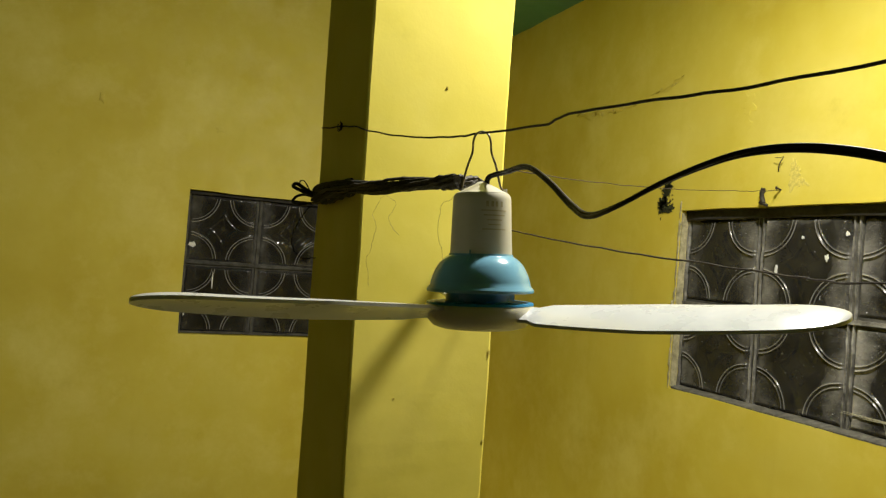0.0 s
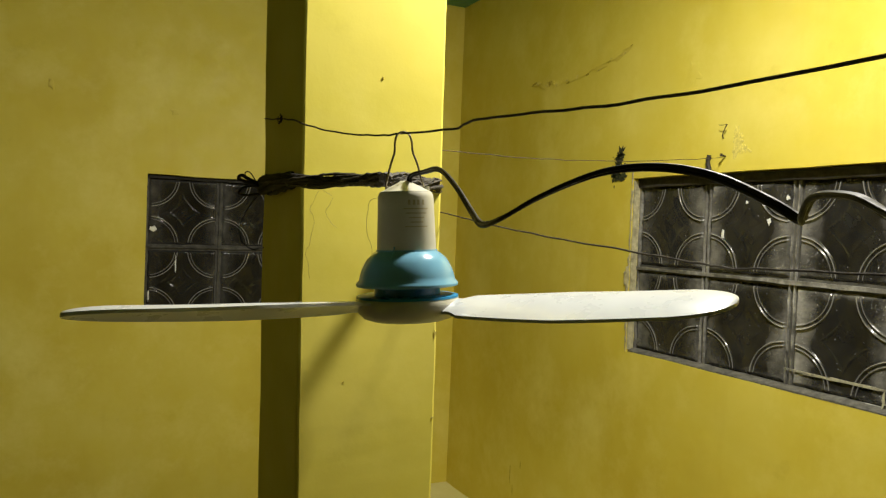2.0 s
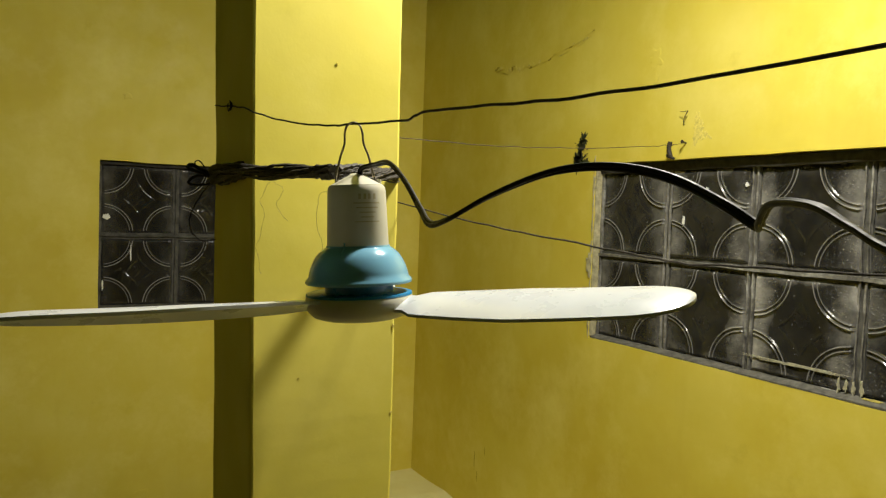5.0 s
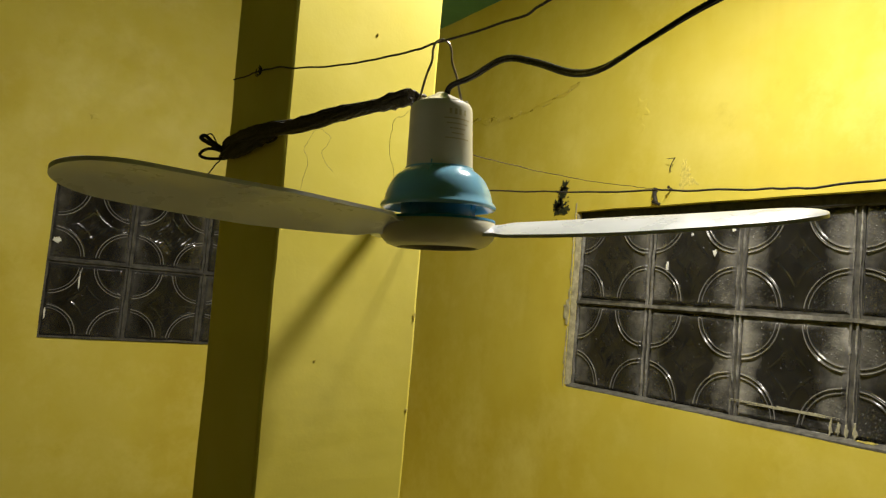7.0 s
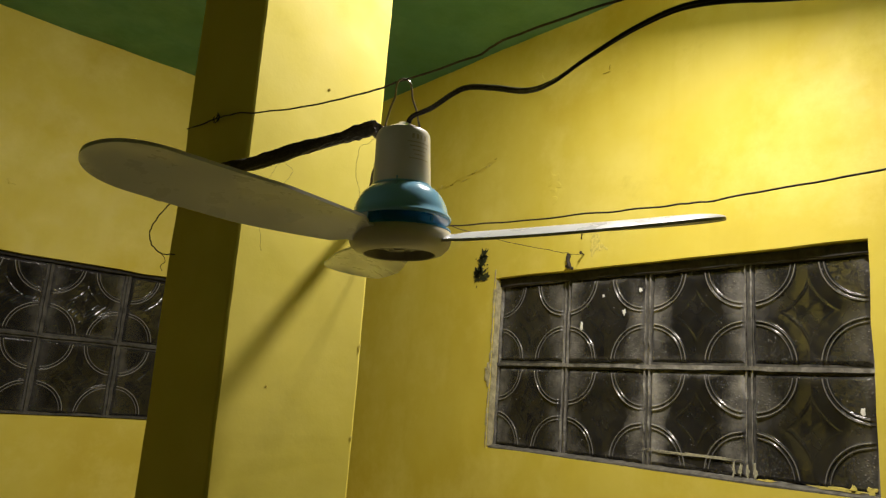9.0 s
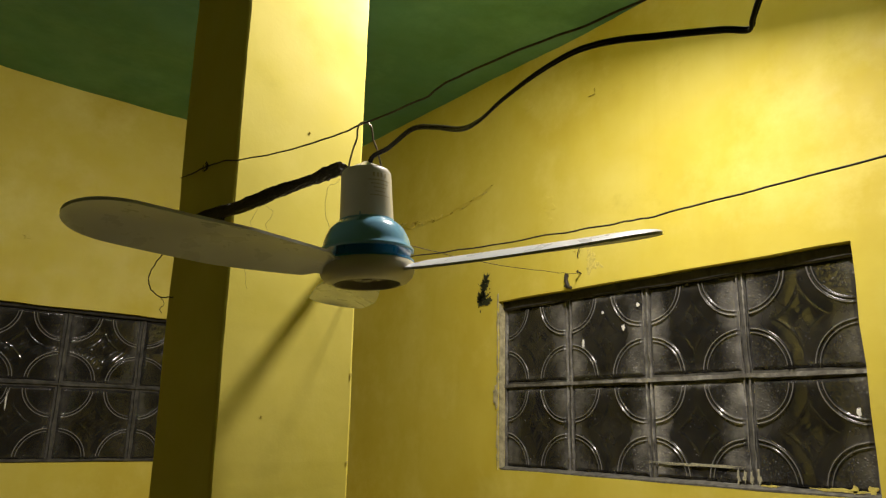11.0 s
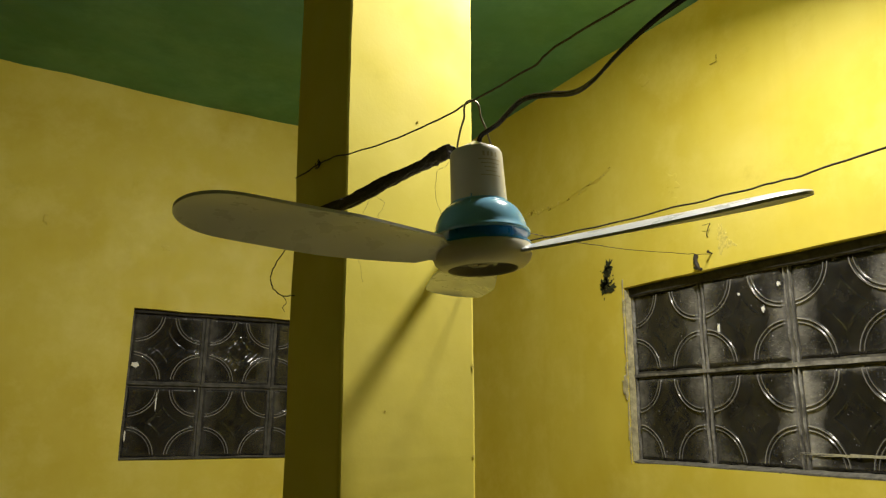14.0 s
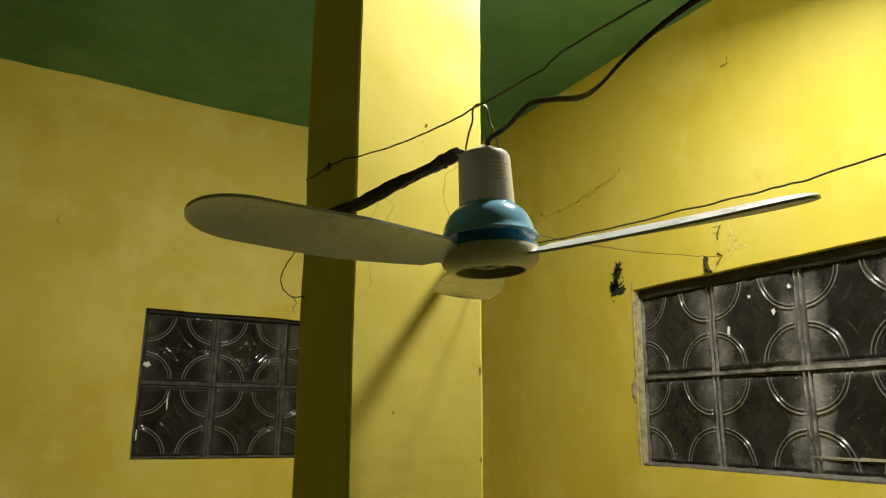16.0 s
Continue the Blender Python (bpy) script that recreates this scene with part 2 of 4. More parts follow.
def worn_box(x0, x1, y0, y1, z0, z1, edge=0.004, steps=60, wobble=0.0015, seed=1.0, lean=0.0, lean_far=0.0):
    """An upright block with slightly uneven, rounded vertical edges."""
    bm = bmesh.new()
    rings = []
    for k in range(steps + 1):
        z = z0 + (z1 - z0) * k / steps
        ring = []
        for i, (x, y, sx, sy) in enumerate(((x0, y0, 1, 1), (x1, y0, -1, 1), (x1, y1, -1, -1), (x0, y1, 1, -1))):
            w = wobble * noise.noise((x * 7 + seed, y * 9, z * 6.0)) + 0.5 * wobble * noise.noise((x * 3, y * 5 + seed, z * 31.0))
            ax, ay = x + w, y + wobble * noise.noise((x * 5, y * 4 + seed, z * 8.0))
            a, b = (ax + sx * edge, ay), (ax, ay + sy * edge)
            m = (ax + sx * edge * 0.29, ay + sy * edge * 0.29)
            ring += [b, m, a] if i in (0, 2) else [a, m, b]
        middle = 0.5 * (x0 + x1)
        rings.append([bm.verts.new((p[0] + (lean if p[0] < middle else lean_far) * (z - 1.6), p[1], z)) for p in ring])
    n = len(rings[0])
    for r, s in zip(rings, rings[1:]):
        for i in range(n):
            bm.faces.new((r[i], r[(i + 1) % n], s[(i + 1) % n], s[i]))
    bm.faces.new(list(reversed(rings[0])))
    bm.faces.new(rings[-1])
    return bm


def lathe(profile, centre, steps=72):
    """A surface of revolution about the vertical through centre, from (radius, height) pairs."""
    bm = bmesh.new()
    cx, cy = centre
    rings = []
    for r, z in profile:
        if r < 1e-6:
            rings.append([bm.verts.new((cx, cy, z))])
        else:
            rings.append([bm.verts.new((cx + r * math.cos(2 * math.pi * i / steps), cy + r * math.sin(2 * math.pi * i / steps), z)) for i in range(steps)])
    for a, b in zip(rings, rings[1:]):
        for i in range(steps):
            j = (i + 1) % steps
            if len(a) == 1 and len(b) > 1:
                bm.faces.new((a[0], b[j], b[i]))
            elif len(b) == 1 and len(a) > 1:
                bm.faces.new((a[i], a[j], b[0]))
            elif len(a) > 1:
                bm.faces.new((a[i], a[j], b[j], b[i]))
    bmesh.ops.recalc_face_normals(bm, faces=bm.faces)
    return bm


def glide(points, per=8):
    """A smooth line through the points."""
    p = [Vector(q) for q in points]
    p = [2 * p[0] - p[1]] + p + [2 * p[-1] - p[-2]]
    out = []
    for a, b, c, d in zip(p, p[1:], p[2:], p[3:]):
        for i in range(per):
            t = i / per
            out.append(0.5 * (2 * b + (c - a) * t + (2 * a - 5 * b + 4 * c - d) * t * t + (3 * b - a - 3 * c + d) * t ** 3))
    out.append(p[-2])
    return out


def tube(bm, line, radius, sides=8, flat=1.0, twist=0.0, taper=False):
    """A round or flattened tube along a line, added to bm."""
    rings, up = [], Vector((0.13, 0.21, 0.97))
    for i, q in enumerate(line):
        way = (line[min(i + 1, len(line) - 1)] - line[max(i - 1, 0)]).normalized()
        side = way.cross(up).normalized()
        up2 = side.cross(way).normalized()
        f = i / max(1, len(line) - 1)
        r = radius * (1 - 0.8 * f if taper else 1)
        ring = []
        for k in range(sides):
            a = 2 * math.pi * k / sides
            u, v = r * flat * math.cos(a), r * math.sin(a)
            w = twist * f
            ring.append(bm.verts.new(q + side * (u * math.cos(w) - v * math.sin(w)) + up2 * (u * math.sin(w) + v * math.cos(w))))
        rings.append(ring)
    for a, b in zip(rings, rings[1:]):
        for k in range(sides):
            bm.faces.new((a[k], a[(k + 1) % sides], b[(k + 1) % sides], b[k]))
    bm.faces.new(list(reversed(rings[0])))
    bm.faces.new(rings[-1])
    return bm


def jitter(line, amount, freq, seed):
    return [q + amount * Vector((noise.noise((seed, i * freq, 0.3)), noise.noise((seed + 9, i * freq, 1.7)), noise.noise((seed + 21, i * freq, 4.1)))) for i, q in enumerate(line)]


def flake(origin, across, upward, normal, width, height, seed, depth=0.0012, points=26, rough=0.5):
    """A thin ragged patch lying on a wall."""
    bm = bmesh.new()
    o, a, u, n = Vector(origin), Vector(across), Vector(upward), Vector(normal)
    rim = []
    for i in range(points):
        t = 2 * math.pi * i / points
        r = 0.5 * (1 + rough * noise.noise((seed, math.cos(t) * 1.6, math.sin(t) * 1.6)) + 0.6 * rough * noise.noise((seed + 3, math.cos(t) * 5, math.sin(t) * 5)))
        rim.append((r * math.cos(t) * width, r * math.sin(t) * height))
    low = [bm.verts.new(o + a * x + u * y) for x, y in rim]
    high = [bm.verts.new(o + a * x * 0.9 + u * y * 0.9 + n * depth) for x, y in rim]
    for i in range(points):
        j = (i + 1) % points
        bm.faces.new((low[i], low[j], high[j], high[i]))
    bm.faces.new(high)
    bmesh.ops.recalc_face_normals(bm, faces=bm.faces)
    return bm


# ---- the room ----
CEIL, WEST, SOUTH, THICK = 2.338, -4.20, -4.60, 0.15


def wall_with_opening(place, length0, length1, a0, a1, z0, z1, height, cell=0.06):
    """A wall with one opening right through it. place(u, d, z): u along the wall, d into it."""
    bm = bmesh.new()

    def cuts(lo, hi, stops):
        s = [lo, *stops, hi]
        out = []
        for p, q in zip(s, s[1:]):
            k = max(1, round((q - p) / cell))
            out += [p + (q - p) * i / k for i in range(k)]
        return out + [hi]

    us, zs = cuts(length0, length1, (a0, a1)), cuts(0.0, height, (z0, z1))

    def ragged(u, z):
        near = (abs(u - a0) < 1e-6 or abs(u - a1) < 1e-6 or abs(z - z0) < 1e-6 or abs(z - z1) < 1e-6)
        k = 0.0028 if near and a0 - 1e-6 <= u <= a1 + 1e-6 and z0 - 1e-6 <= z <= z1 + 1e-6 else 0.0
        return u + k * noise.noise((u * 19, z * 23, 2.0)), z + k * noise.noise((u * 23, z * 17, 8.0))

    for d in (0.0, THICK):
        grid = {}
        for i, u in enumerate(us):
            for j, z in enumerate(zs):
                uu, zz = ragged(u, z)
                wave = 0.0025 * noise.noise((u * 2.3, z * 2.7, 5.0)) if d == 0.0 and length0 < u < length1 else 0.0
                grid[i, j] = bm.verts.new(place(uu, d + wave, zz))
        for i in range(len(us) - 1):
            for j in range(len(zs) - 1):
                if us[i] >= a0 - 1e-6 and us[i + 1] <= a1 + 1e-6 and zs[j] >= z0 - 1e-6 and zs[j + 1] <= z1 + 1e-6:
                    continue
                bm.faces.new((grid[i, j], grid[i + 1, j], grid[i + 1, j + 1], grid[i, j + 1]))
        if d == 0.0:
            front = grid
        else:
            back = grid
    ia = [i for i, u in enumerate(us) if a0 - 1e-6 <= u <= a1 + 1e-6]
    jz = [j for j, z in enumerate(zs) if z0 - 1e-6 <= z <= z1 + 1e-6]
    ring = [(i, jz[0]) for i in ia] + [(ia[-1], j) for j in jz[1:]] + [(i, jz[-1]) for i in reversed(ia[:-1])] + [(ia[0], j) for j in reversed(jz[1:-1])]
    outer = [(i, 0) for i in range(len(us))] + [(len(us) - 1, j) for j in range(1, len(zs))] + [(i, len(zs) - 1) for i in reversed(range(len(us) - 1))] + [(0, j) for j in reversed(range(1, len(zs) - 1))]
    for r in (ring, outer):
        for k in range(len(r)):
            p, q = r[k], r[(k + 1) % len(r)]
            bm.faces.new((front[p], front[q], back[q], back[p]))
    bmesh.ops.recalc_face_normals(bm, faces=bm.faces)
    return bm


# window openings: along the wall, and in height
LW0, LW1, LZ0, LZ1 = -0.923, -0.163, 1.360, 1.744
RW0, RW1, RZ0, RZ1 = -1.606, -0.826, 1.378, 1.756

wall_north = part("wall_north", wall_with_opening(lambda u, d, z: (u, d, z), WEST, 0.0, LW0, LW1, LZ0, LZ1, CEIL + 0.07), YELLOW)
tagged(wall_north, "hand-plastered wall in patchy yellow paint", "wall", kind="structure")
wall_east = part("wall_east", wall_with_opening(lambda u, d, z: (d, u, z), SOUTH, 0.0, RW0, RW1, RZ0, RZ1, CEIL + 0.07), YELLOW)
tagged(wall_east, "yellow painted plaster wall with cracks and flaking", "wall", kind="structure")
for name, b in (("wall_south", (WEST, 0.0, SOUTH - THICK, SOUTH, 0, CEIL + 0.07)), ("wall_west", (WEST - THICK, WEST, SOUTH, 0.0, 0, CEIL + 0.07))):
    bm = bmesh.new()
    box(bm, *b)
    tagged(part(name, bm, YELLOW), "plain yellow painted plaster wall", "wall", kind="structure")

bm = bmesh.new()
box(bm, WEST - THICK, THICK, SOUTH - THICK, THICK, -0.12, 0.0)
tagged(part("floor", bm, CONCRETE), "bare grey cement floor", "floor", kind="structure")

# the ceiling's underside dips a little unevenly along the walls
bm = bmesh.new()
nx, ny = 80, 90
top = {}
for i in range(nx + 1):
    for j in range(ny + 1):
        x, y = WEST + (0.02 - WEST) * i / nx, SOUTH + (0.02 - SOUTH) * j / ny
        z = CEIL + 0.006 * noise.noise((x * 3.1, y * 3.3, 0.0)) + 0.003 * noise.noise((x * 11, y * 12, 4.0)) - 0.003 + 0.018 * max(0.0, -x - 0.35)
        top[i, j] = bm.verts.new((x, y, z))
for i in range(nx):
    for j in range(ny):
        bm.faces.new((top[i, j], top[i, j + 1], top[i + 1, j + 1], top[i + 1, j]))
box(bm, WEST - THICK, THICK, SOUTH - THICK, THICK, CEIL + 0.075, CEIL + 0.2)
tagged(part("ceiling", bm, GREEN, smooth=True), "dark green painted plaster ceiling", "ceiling", kind="structure")

# plastered ledge along the foot of the east wall
bm = bmesh.new()
front, back_edge = [], []
N = 40
for i in range(N + 1):
    y = -2.2 * i / N
    wv = 0.006 * noise.noise((y * 5, 0.0, 0.0))
    front.append((bm.verts.new((-0.46 + wv, y, 0.0)), bm.verts.new((-0.46 + wv, y, 0.800)), bm.verts.new((-0.45 + wv, y, 0.812 + wv * 0.3))))
    back_edge.append((bm.verts.new((0.004, y, 0.812 + 0.010 * noise.noise((y * 7, 3.0, 0.0)))), bm.verts.new((0.004, y, 0.0))))
for i in range(N):
    a = front[i] + back_edge[i]
    b = front[i + 1] + back_edge[i + 1]
    for k in range(5):
        bm.faces.new((a[k], b[k], b[(k + 1) % 5], a[(k + 1) % 5]))
bm.faces.new(front[0] + back_edge[0])
bm.faces.new(tuple(reversed(front[-1] + back_edge[-1])))
bmesh.ops.recalc_face_normals(bm, faces=bm.faces)
tagged(part("ledge", bm, CREAM), "cream plastered ledge at the foot of the wall", "ledge", kind="structure")

# the free-standing column
COL_X0, COL_X1, COL_Y0, COL_Y1 = -0.879, -0.7265, -1.360, -1.195
column = part("column", worn_box(COL_X0, COL_X1, COL_Y0, COL_Y1, 0.0, CEIL + 0.004, edge=0.003, steps=110, lean=-0.015, lean_far=-0.007), YELLOW_PALE)
tagged(column, "square plastered column painted pale yellow", "column", kind="structure")


# ---- glass block windows ----
def block_mesh(name, glass, w, h, seed, pebble, n=144, depth=0.078):
    """A pressed glass block: a raised double arc round each corner, pebbled corners and a hollow four-pointed star."""
    bm = bmesh.new()
    grid = {}
    s = min(w, h)
    r1 = 0.425 * s
    ripple = 0.0005 if pebble < 0.3 else 0.00012
    for i in range(n + 1):
        for j in range(n + 1):
            x, y = (i / n - 0.5) * w, (j / n - 0.5) * h
            d = math.hypot(w / 2 - abs(x), h / 2 - abs(y))
            z = 0.0
            if d < r1 - 0.008:
                z += pebble * (0.0024 * max(0.0, noise.noise((x * 190 + seed, y * 190, seed)) - 0.16) + 0.0005 * noise.noise((x * 420, y * 420 + seed, 3.0)))
            elif d > r1 + 0.003:
                k = min(1.0, (d - r1) / 0.040)
                z -= 0.0022 * k * k * (3 - 2 * k) + 0.0015 * noise.noise((x * 30 + seed, y * 30, 1.0)) + ripple * noise.noise(((x - y) * 150 + seed, (x + y) * 45, 6.0))
                z += 0.0005 * math.exp(-((abs(x) - abs(y)) / 0.010) ** 2) * k
            z += 0.0034 * math.exp(-((d - r1) / 0.0014) ** 2) + 0.0028 * math.exp(-((d - r1 + 0.0070) / 0.0014) ** 2)
            z += 0.0009 * math.exp(-((d - r1 - 0.026) / 0.0016) ** 2)
            rim = min(w / 2 - abs(x), h / 2 - abs(y))
            if rim < 0.007:
                z = z * rim / 0.007 - 0.0060 * (1 - rim / 0.007) ** 1.5
            grid[i, j] = bm.verts.new((x, y, z))
    for i in range(n):
        for j in range(n):
            bm.faces.new((grid[i, j], grid[i + 1, j], grid[i + 1, j + 1], grid[i, j + 1]))
    rim = [(i, 0) for i in range(n)] + [(n, j) for j in range(n)] + [(i, n) for i in range(n, 0, -1)] + [(0, j) for j in range(n, 0, -1)]
    low = [bm.verts.new((grid[p].co.x, grid[p].co.y, -depth)) for p in rim]
    for k, p in enumerate(rim):
        q = rim[(k + 1) % len(rim)]
        bm.faces.new((grid[p], low[k], low[(k + 1) % len(rim)], grid[q]))
    bm.faces.new(list(reversed(low)))
    bmesh.ops.recalc_face_normals(bm, faces=bm.faces)
    me = bpy.data.meshes.new(name)
    bm.to_mesh(me)
    bm.free()
    me.materials.append(glass)
    me.polygons.foreach_set("use_smooth", [True] * len(me.polygons))
    me.set_sharp_from_angle(angle=radians(60))
    return me


def glass_window(name, label, place, turn, u0, u1, z0, z1, cols, recess, top_gap, seed, pebble, mortar, glass, thin, twin):
    """Mortar bed and joints with one glass block in each cell. place(u, d, z) as for the walls."""
    joint, rows = 0.015, 2
    uw, zh = (u1 - u0) / cols, (z1 - top_gap - z0) / rows
    bm = bmesh.new()

    def bar(a0, a1, b0, b1, d0, d1, steps=14):
        along_u = (a1 - a0) > (b1 - b0)
        rings = []
        for i in range(steps + 1):
            f = i / steps
            wob = [0.0020 * noise.noise((seed + a0 * 9 + k * 5, b0 * 7 + f * 9, f * 13)) for k in range(4)]
            if along_u:
                u = a0 + (a1 - a0) * f
                pts = [(u, d0 + wob[0], b0 + wob[1]), (u, d0 + wob[2], b1 + wob[3]), (u, d1, b1), (u, d1, b0)]
            else:
                z = b0 + (b1 - b0) * f
                pts = [(a0 + wob[1], d0 + wob[0], z), (a1 + wob[3], d0 + wob[2], z), (a1, d1, z), (a0, d1, z)]
            rings.append([bm.verts.new(place(*p)) for p in pts])
        for r, s in zip(rings, rings[1:]):
            for k in range(4):
                bm.faces.new((r[k], r[(k + 1) % 4], s[(k + 1) % 4], s[k]))
        bm.faces.new(rings[0])
        bm.faces.new(rings[-1])

    back = recess + 0.085
    for c in range(cols + 1):
        u = u0 + c * uw
        half = thin if 0 < c < cols else joint * 0.45
        if 0 < c < cols and twin:
            for side in (-0.0050, 0.0050):
                bar(u + side - 0.0012, u + side + 0.0012, z0 + 0.001, z1 - top_gap - 0.001, recess + 0.0030, back, 22)
            continue
        bar(max(u0 + 0.001, u - half), min(u1 - 0.001, u + half), z0 + 0.001, z1 - top_gap - 0.001, recess + 0.0035, back, 22)
    for r in range(rows + 1):
        z = z0 + r * zh
        half = thin * 1.25 if 0 < r < rows else joint * 0.5
        bar(u0 + 0.002, u1 - 0.002, max(z0 + 0.002, z - half), min(z1 - 0.002, z + half), recess + (0.001 if r == 1 else 0.0025), back + 0.002, 60)
    bmesh.ops.recalc_face_normals(bm, faces=bm.faces)
    window = part(name, bm, mortar)
    tagged(window, label, "window", kind="structure")
    bm = bmesh.new()
    for c in range(1, cols):
        bar(u0 + c * uw - joint * 0.55, u0 + c * uw + joint * 0.55, z0 + 0.003, z1 - top_gap - 0.003, recess + 0.0075, back - 0.003, 22)
    bar(u0 + 0.004, u1 - 0.004, z0 + zh - joint * 0.55, z0 + zh + joint * 0.55, recess + 0.0078, back - 0.004, 60)
    bmesh.ops.recalc_face_normals(bm, faces=bm.faces)
    part("sunken_joint", bm, DARK_MORTAR, window, "dark grimy groove between the blocks")
    # near-black strip put in for the shade beneath the lintel
    bm = bmesh.new()
    bar(u0 + 0.001, u1 - 0.001, z1 - top_gap - 0.0065, z1 - 0.0015, recess * 0.8, recess + 0.012, 60)
    bmesh.ops.recalc_face_normals(bm, faces=bm.faces)
    part("lintel_strip", bm, LINTEL_SHADE, window, "black strip standing in for the shade under the lintel")
    meshes = [block_mesh("glass_block", glass, uw - joint, zh - joint, seed + 11 * k, pebble) for k in range(3)]
    k = 0
    for r in range(rows):
        for c in range(cols):
            ob = new("glass_block", meshes[(k * 2 + r) % 3])
            ob.parent = window
            p = place(u0 + (c + 0.5) * uw, recess + 0.004 + 0.0015 * ((k * 7) % 3 - 1), z0 + (r + 0.5) * zh)
            ob.matrix_basis = Matrix.Translation(p) @ turn @ Matrix.Rotation(math.pi * (k % 2), 4, "Z") @ Matrix.Rotation(radians(0.5 * ((k * 5) % 4 - 1.5)), 4, "Y")
            k += 1
    return window


north_turn = Matrix(((1, 0, 0, 0), (0, 0, -1, 0), (0, 1, 0, 0), (0, 0, 0, 1)))
east_turn = Matrix(((0, 0, -1, 0), (-1, 0, 0, 0), (0, 1, 0, 0), (0, 0, 0, 1)))
window_1 = glass_window("window_1", "patterned glass block window with grey mortar joints", lambda u, d, z: (u, d, z), north_turn, LW0, LW1, LZ0, LZ1, 4, 0.014, 0.003, 3.0, 0.15, DARK_MORTAR, GLASS_CLEAN, 0.0016, False)
window_2 = glass_window("window_2", "dusty patterned glass block window, paint-smeared mortar joints", lambda u, d, z: (d, u, z), east_turn, RW0, RW1, RZ0, RZ1, 4, 0.016, 0.012, 8.0, 0.5, MORTAR, GLASS, 0.0026, True)


# ---- the hanging fan ----
FX, FY = -0.8714, -1.5912
fan = new("hanging_fan")
# it hangs from the wire a little askew
fan.matrix_basis = Matrix.Translation((FX, FY, 1.695)) @ Matrix.Rotation(radians(-3.2), 4, Vector((0.43, 0.90, 0.0))) @ Matrix.Translation((0, 0, 1.5645 - 1.695))
tagged(fan, "small white and turquoise plastic hanging fan on a wire", "fan")


def fan_part(name, bm, mat, label="", smooth=True, parent=None):
    bmesh.ops.translate(bm, verts=bm.verts, vec=(-FX, -FY, -1.5645))
    return part(name, bm, mat, parent or fan, label, smooth)


C = (FX, FY)
housing = fan_part("motor_housing", lathe([(0.0, 1.6535), (0.0165, 1.6535), (0.0180, 1.6530), (0.0189, 1.6515), (0.0193, 1.6490), (0.0198, 1.632), (0.0205, 1.6135), (0.0205, 1.6100), (0.0, 1.6100)], C), WHITE_PLASTIC, "off-white cylindrical motor housing")
fan_part("cap", lathe([(0.0, 1.6615), (0.0035, 1.6612), (0.0050, 1.6600), (0.0090, 1.6580), (0.0140, 1.6553), (0.0178, 1.6534), (0.0178, 1.6525), (0.0, 1.6525)], C), WHITE_PLASTIC, "low white conical cap")
dome = [(0.0203, 1.6135), (0.0211, 1.6138), (0.0214, 1.6126)]
for r, h in ((0.0245, 0.10), (0.0272, 0.22), (0.0290, 0.34), (0.0305, 0.48), (0.0318, 0.62), (0.0328, 0.78), (0.0334, 0.92)):
    dome.append((r, 1.6126 - 0.0212 * h))
dome += [(0.0352, 1.5912), (0.0356, 1.5900), (0.0352, 1.5888), (0.0335, 1.5888), (0.0300, 1.5930), (0.0235, 1.6030), (0.0203, 1.6060)]
fan_part("dome_skirt", lathe(dome, C), TEAL, "glossy turquoise dome skirt")
seam = radians(-137)
fan_part("seam_rib", tube(bmesh.new(), [Vector((FX + q * math.cos(seam), FY + q * math.sin(seam), z)) for q, z in ((0.0206, 1.6160), (0.0213, 1.6132), (0.0243, 1.6106), (0.0268, 1.6082))], 0.0006, 7), TEAL, "short moulded rib on the skirt")
fan_part("collar", lathe([(0.0, 1.606), (0.0228, 1.606), (0.0228, 1.5815), (0.0, 1.5815)], C), TEAL_DARK, "dark turquoise collar")
fan_part("hub_plate", lathe([(0.0, 1.5826), (0.0335, 1.5826), (0.0352, 1.5822), (0.0354, 1.5808), (0.0, 1.5808)], C), TEAL_DARK, "dark turquoise rotor plate")
hub = fan_part("hub", lathe([(0.0, 1.5807), (0.0350, 1.5807), (0.0356, 1.5797), (0.0355, 1.5745), (0.0342, 1.5705), (0.0305, 1.5668), (0.0262, 1.5653), (0.0250, 1.5650), (0.0246, 1.5660)], C), WHITE_PLASTIC, "off-white round hub")
fan_part("hub_recess", lathe([(0.0247, 1.5655), (0.0240, 1.5720), (0.0215, 1.5735), (0.0120, 1.5735), (0.0112, 1.5722), (0.0105, 1.5690), (0.0080, 1.5680), (0.0072, 1.5692), (0.0040, 1.5694), (0.0034, 1.5680), (0.0, 1.5678)], C), HUB_UNDER, "grey dished underside", parent=None)


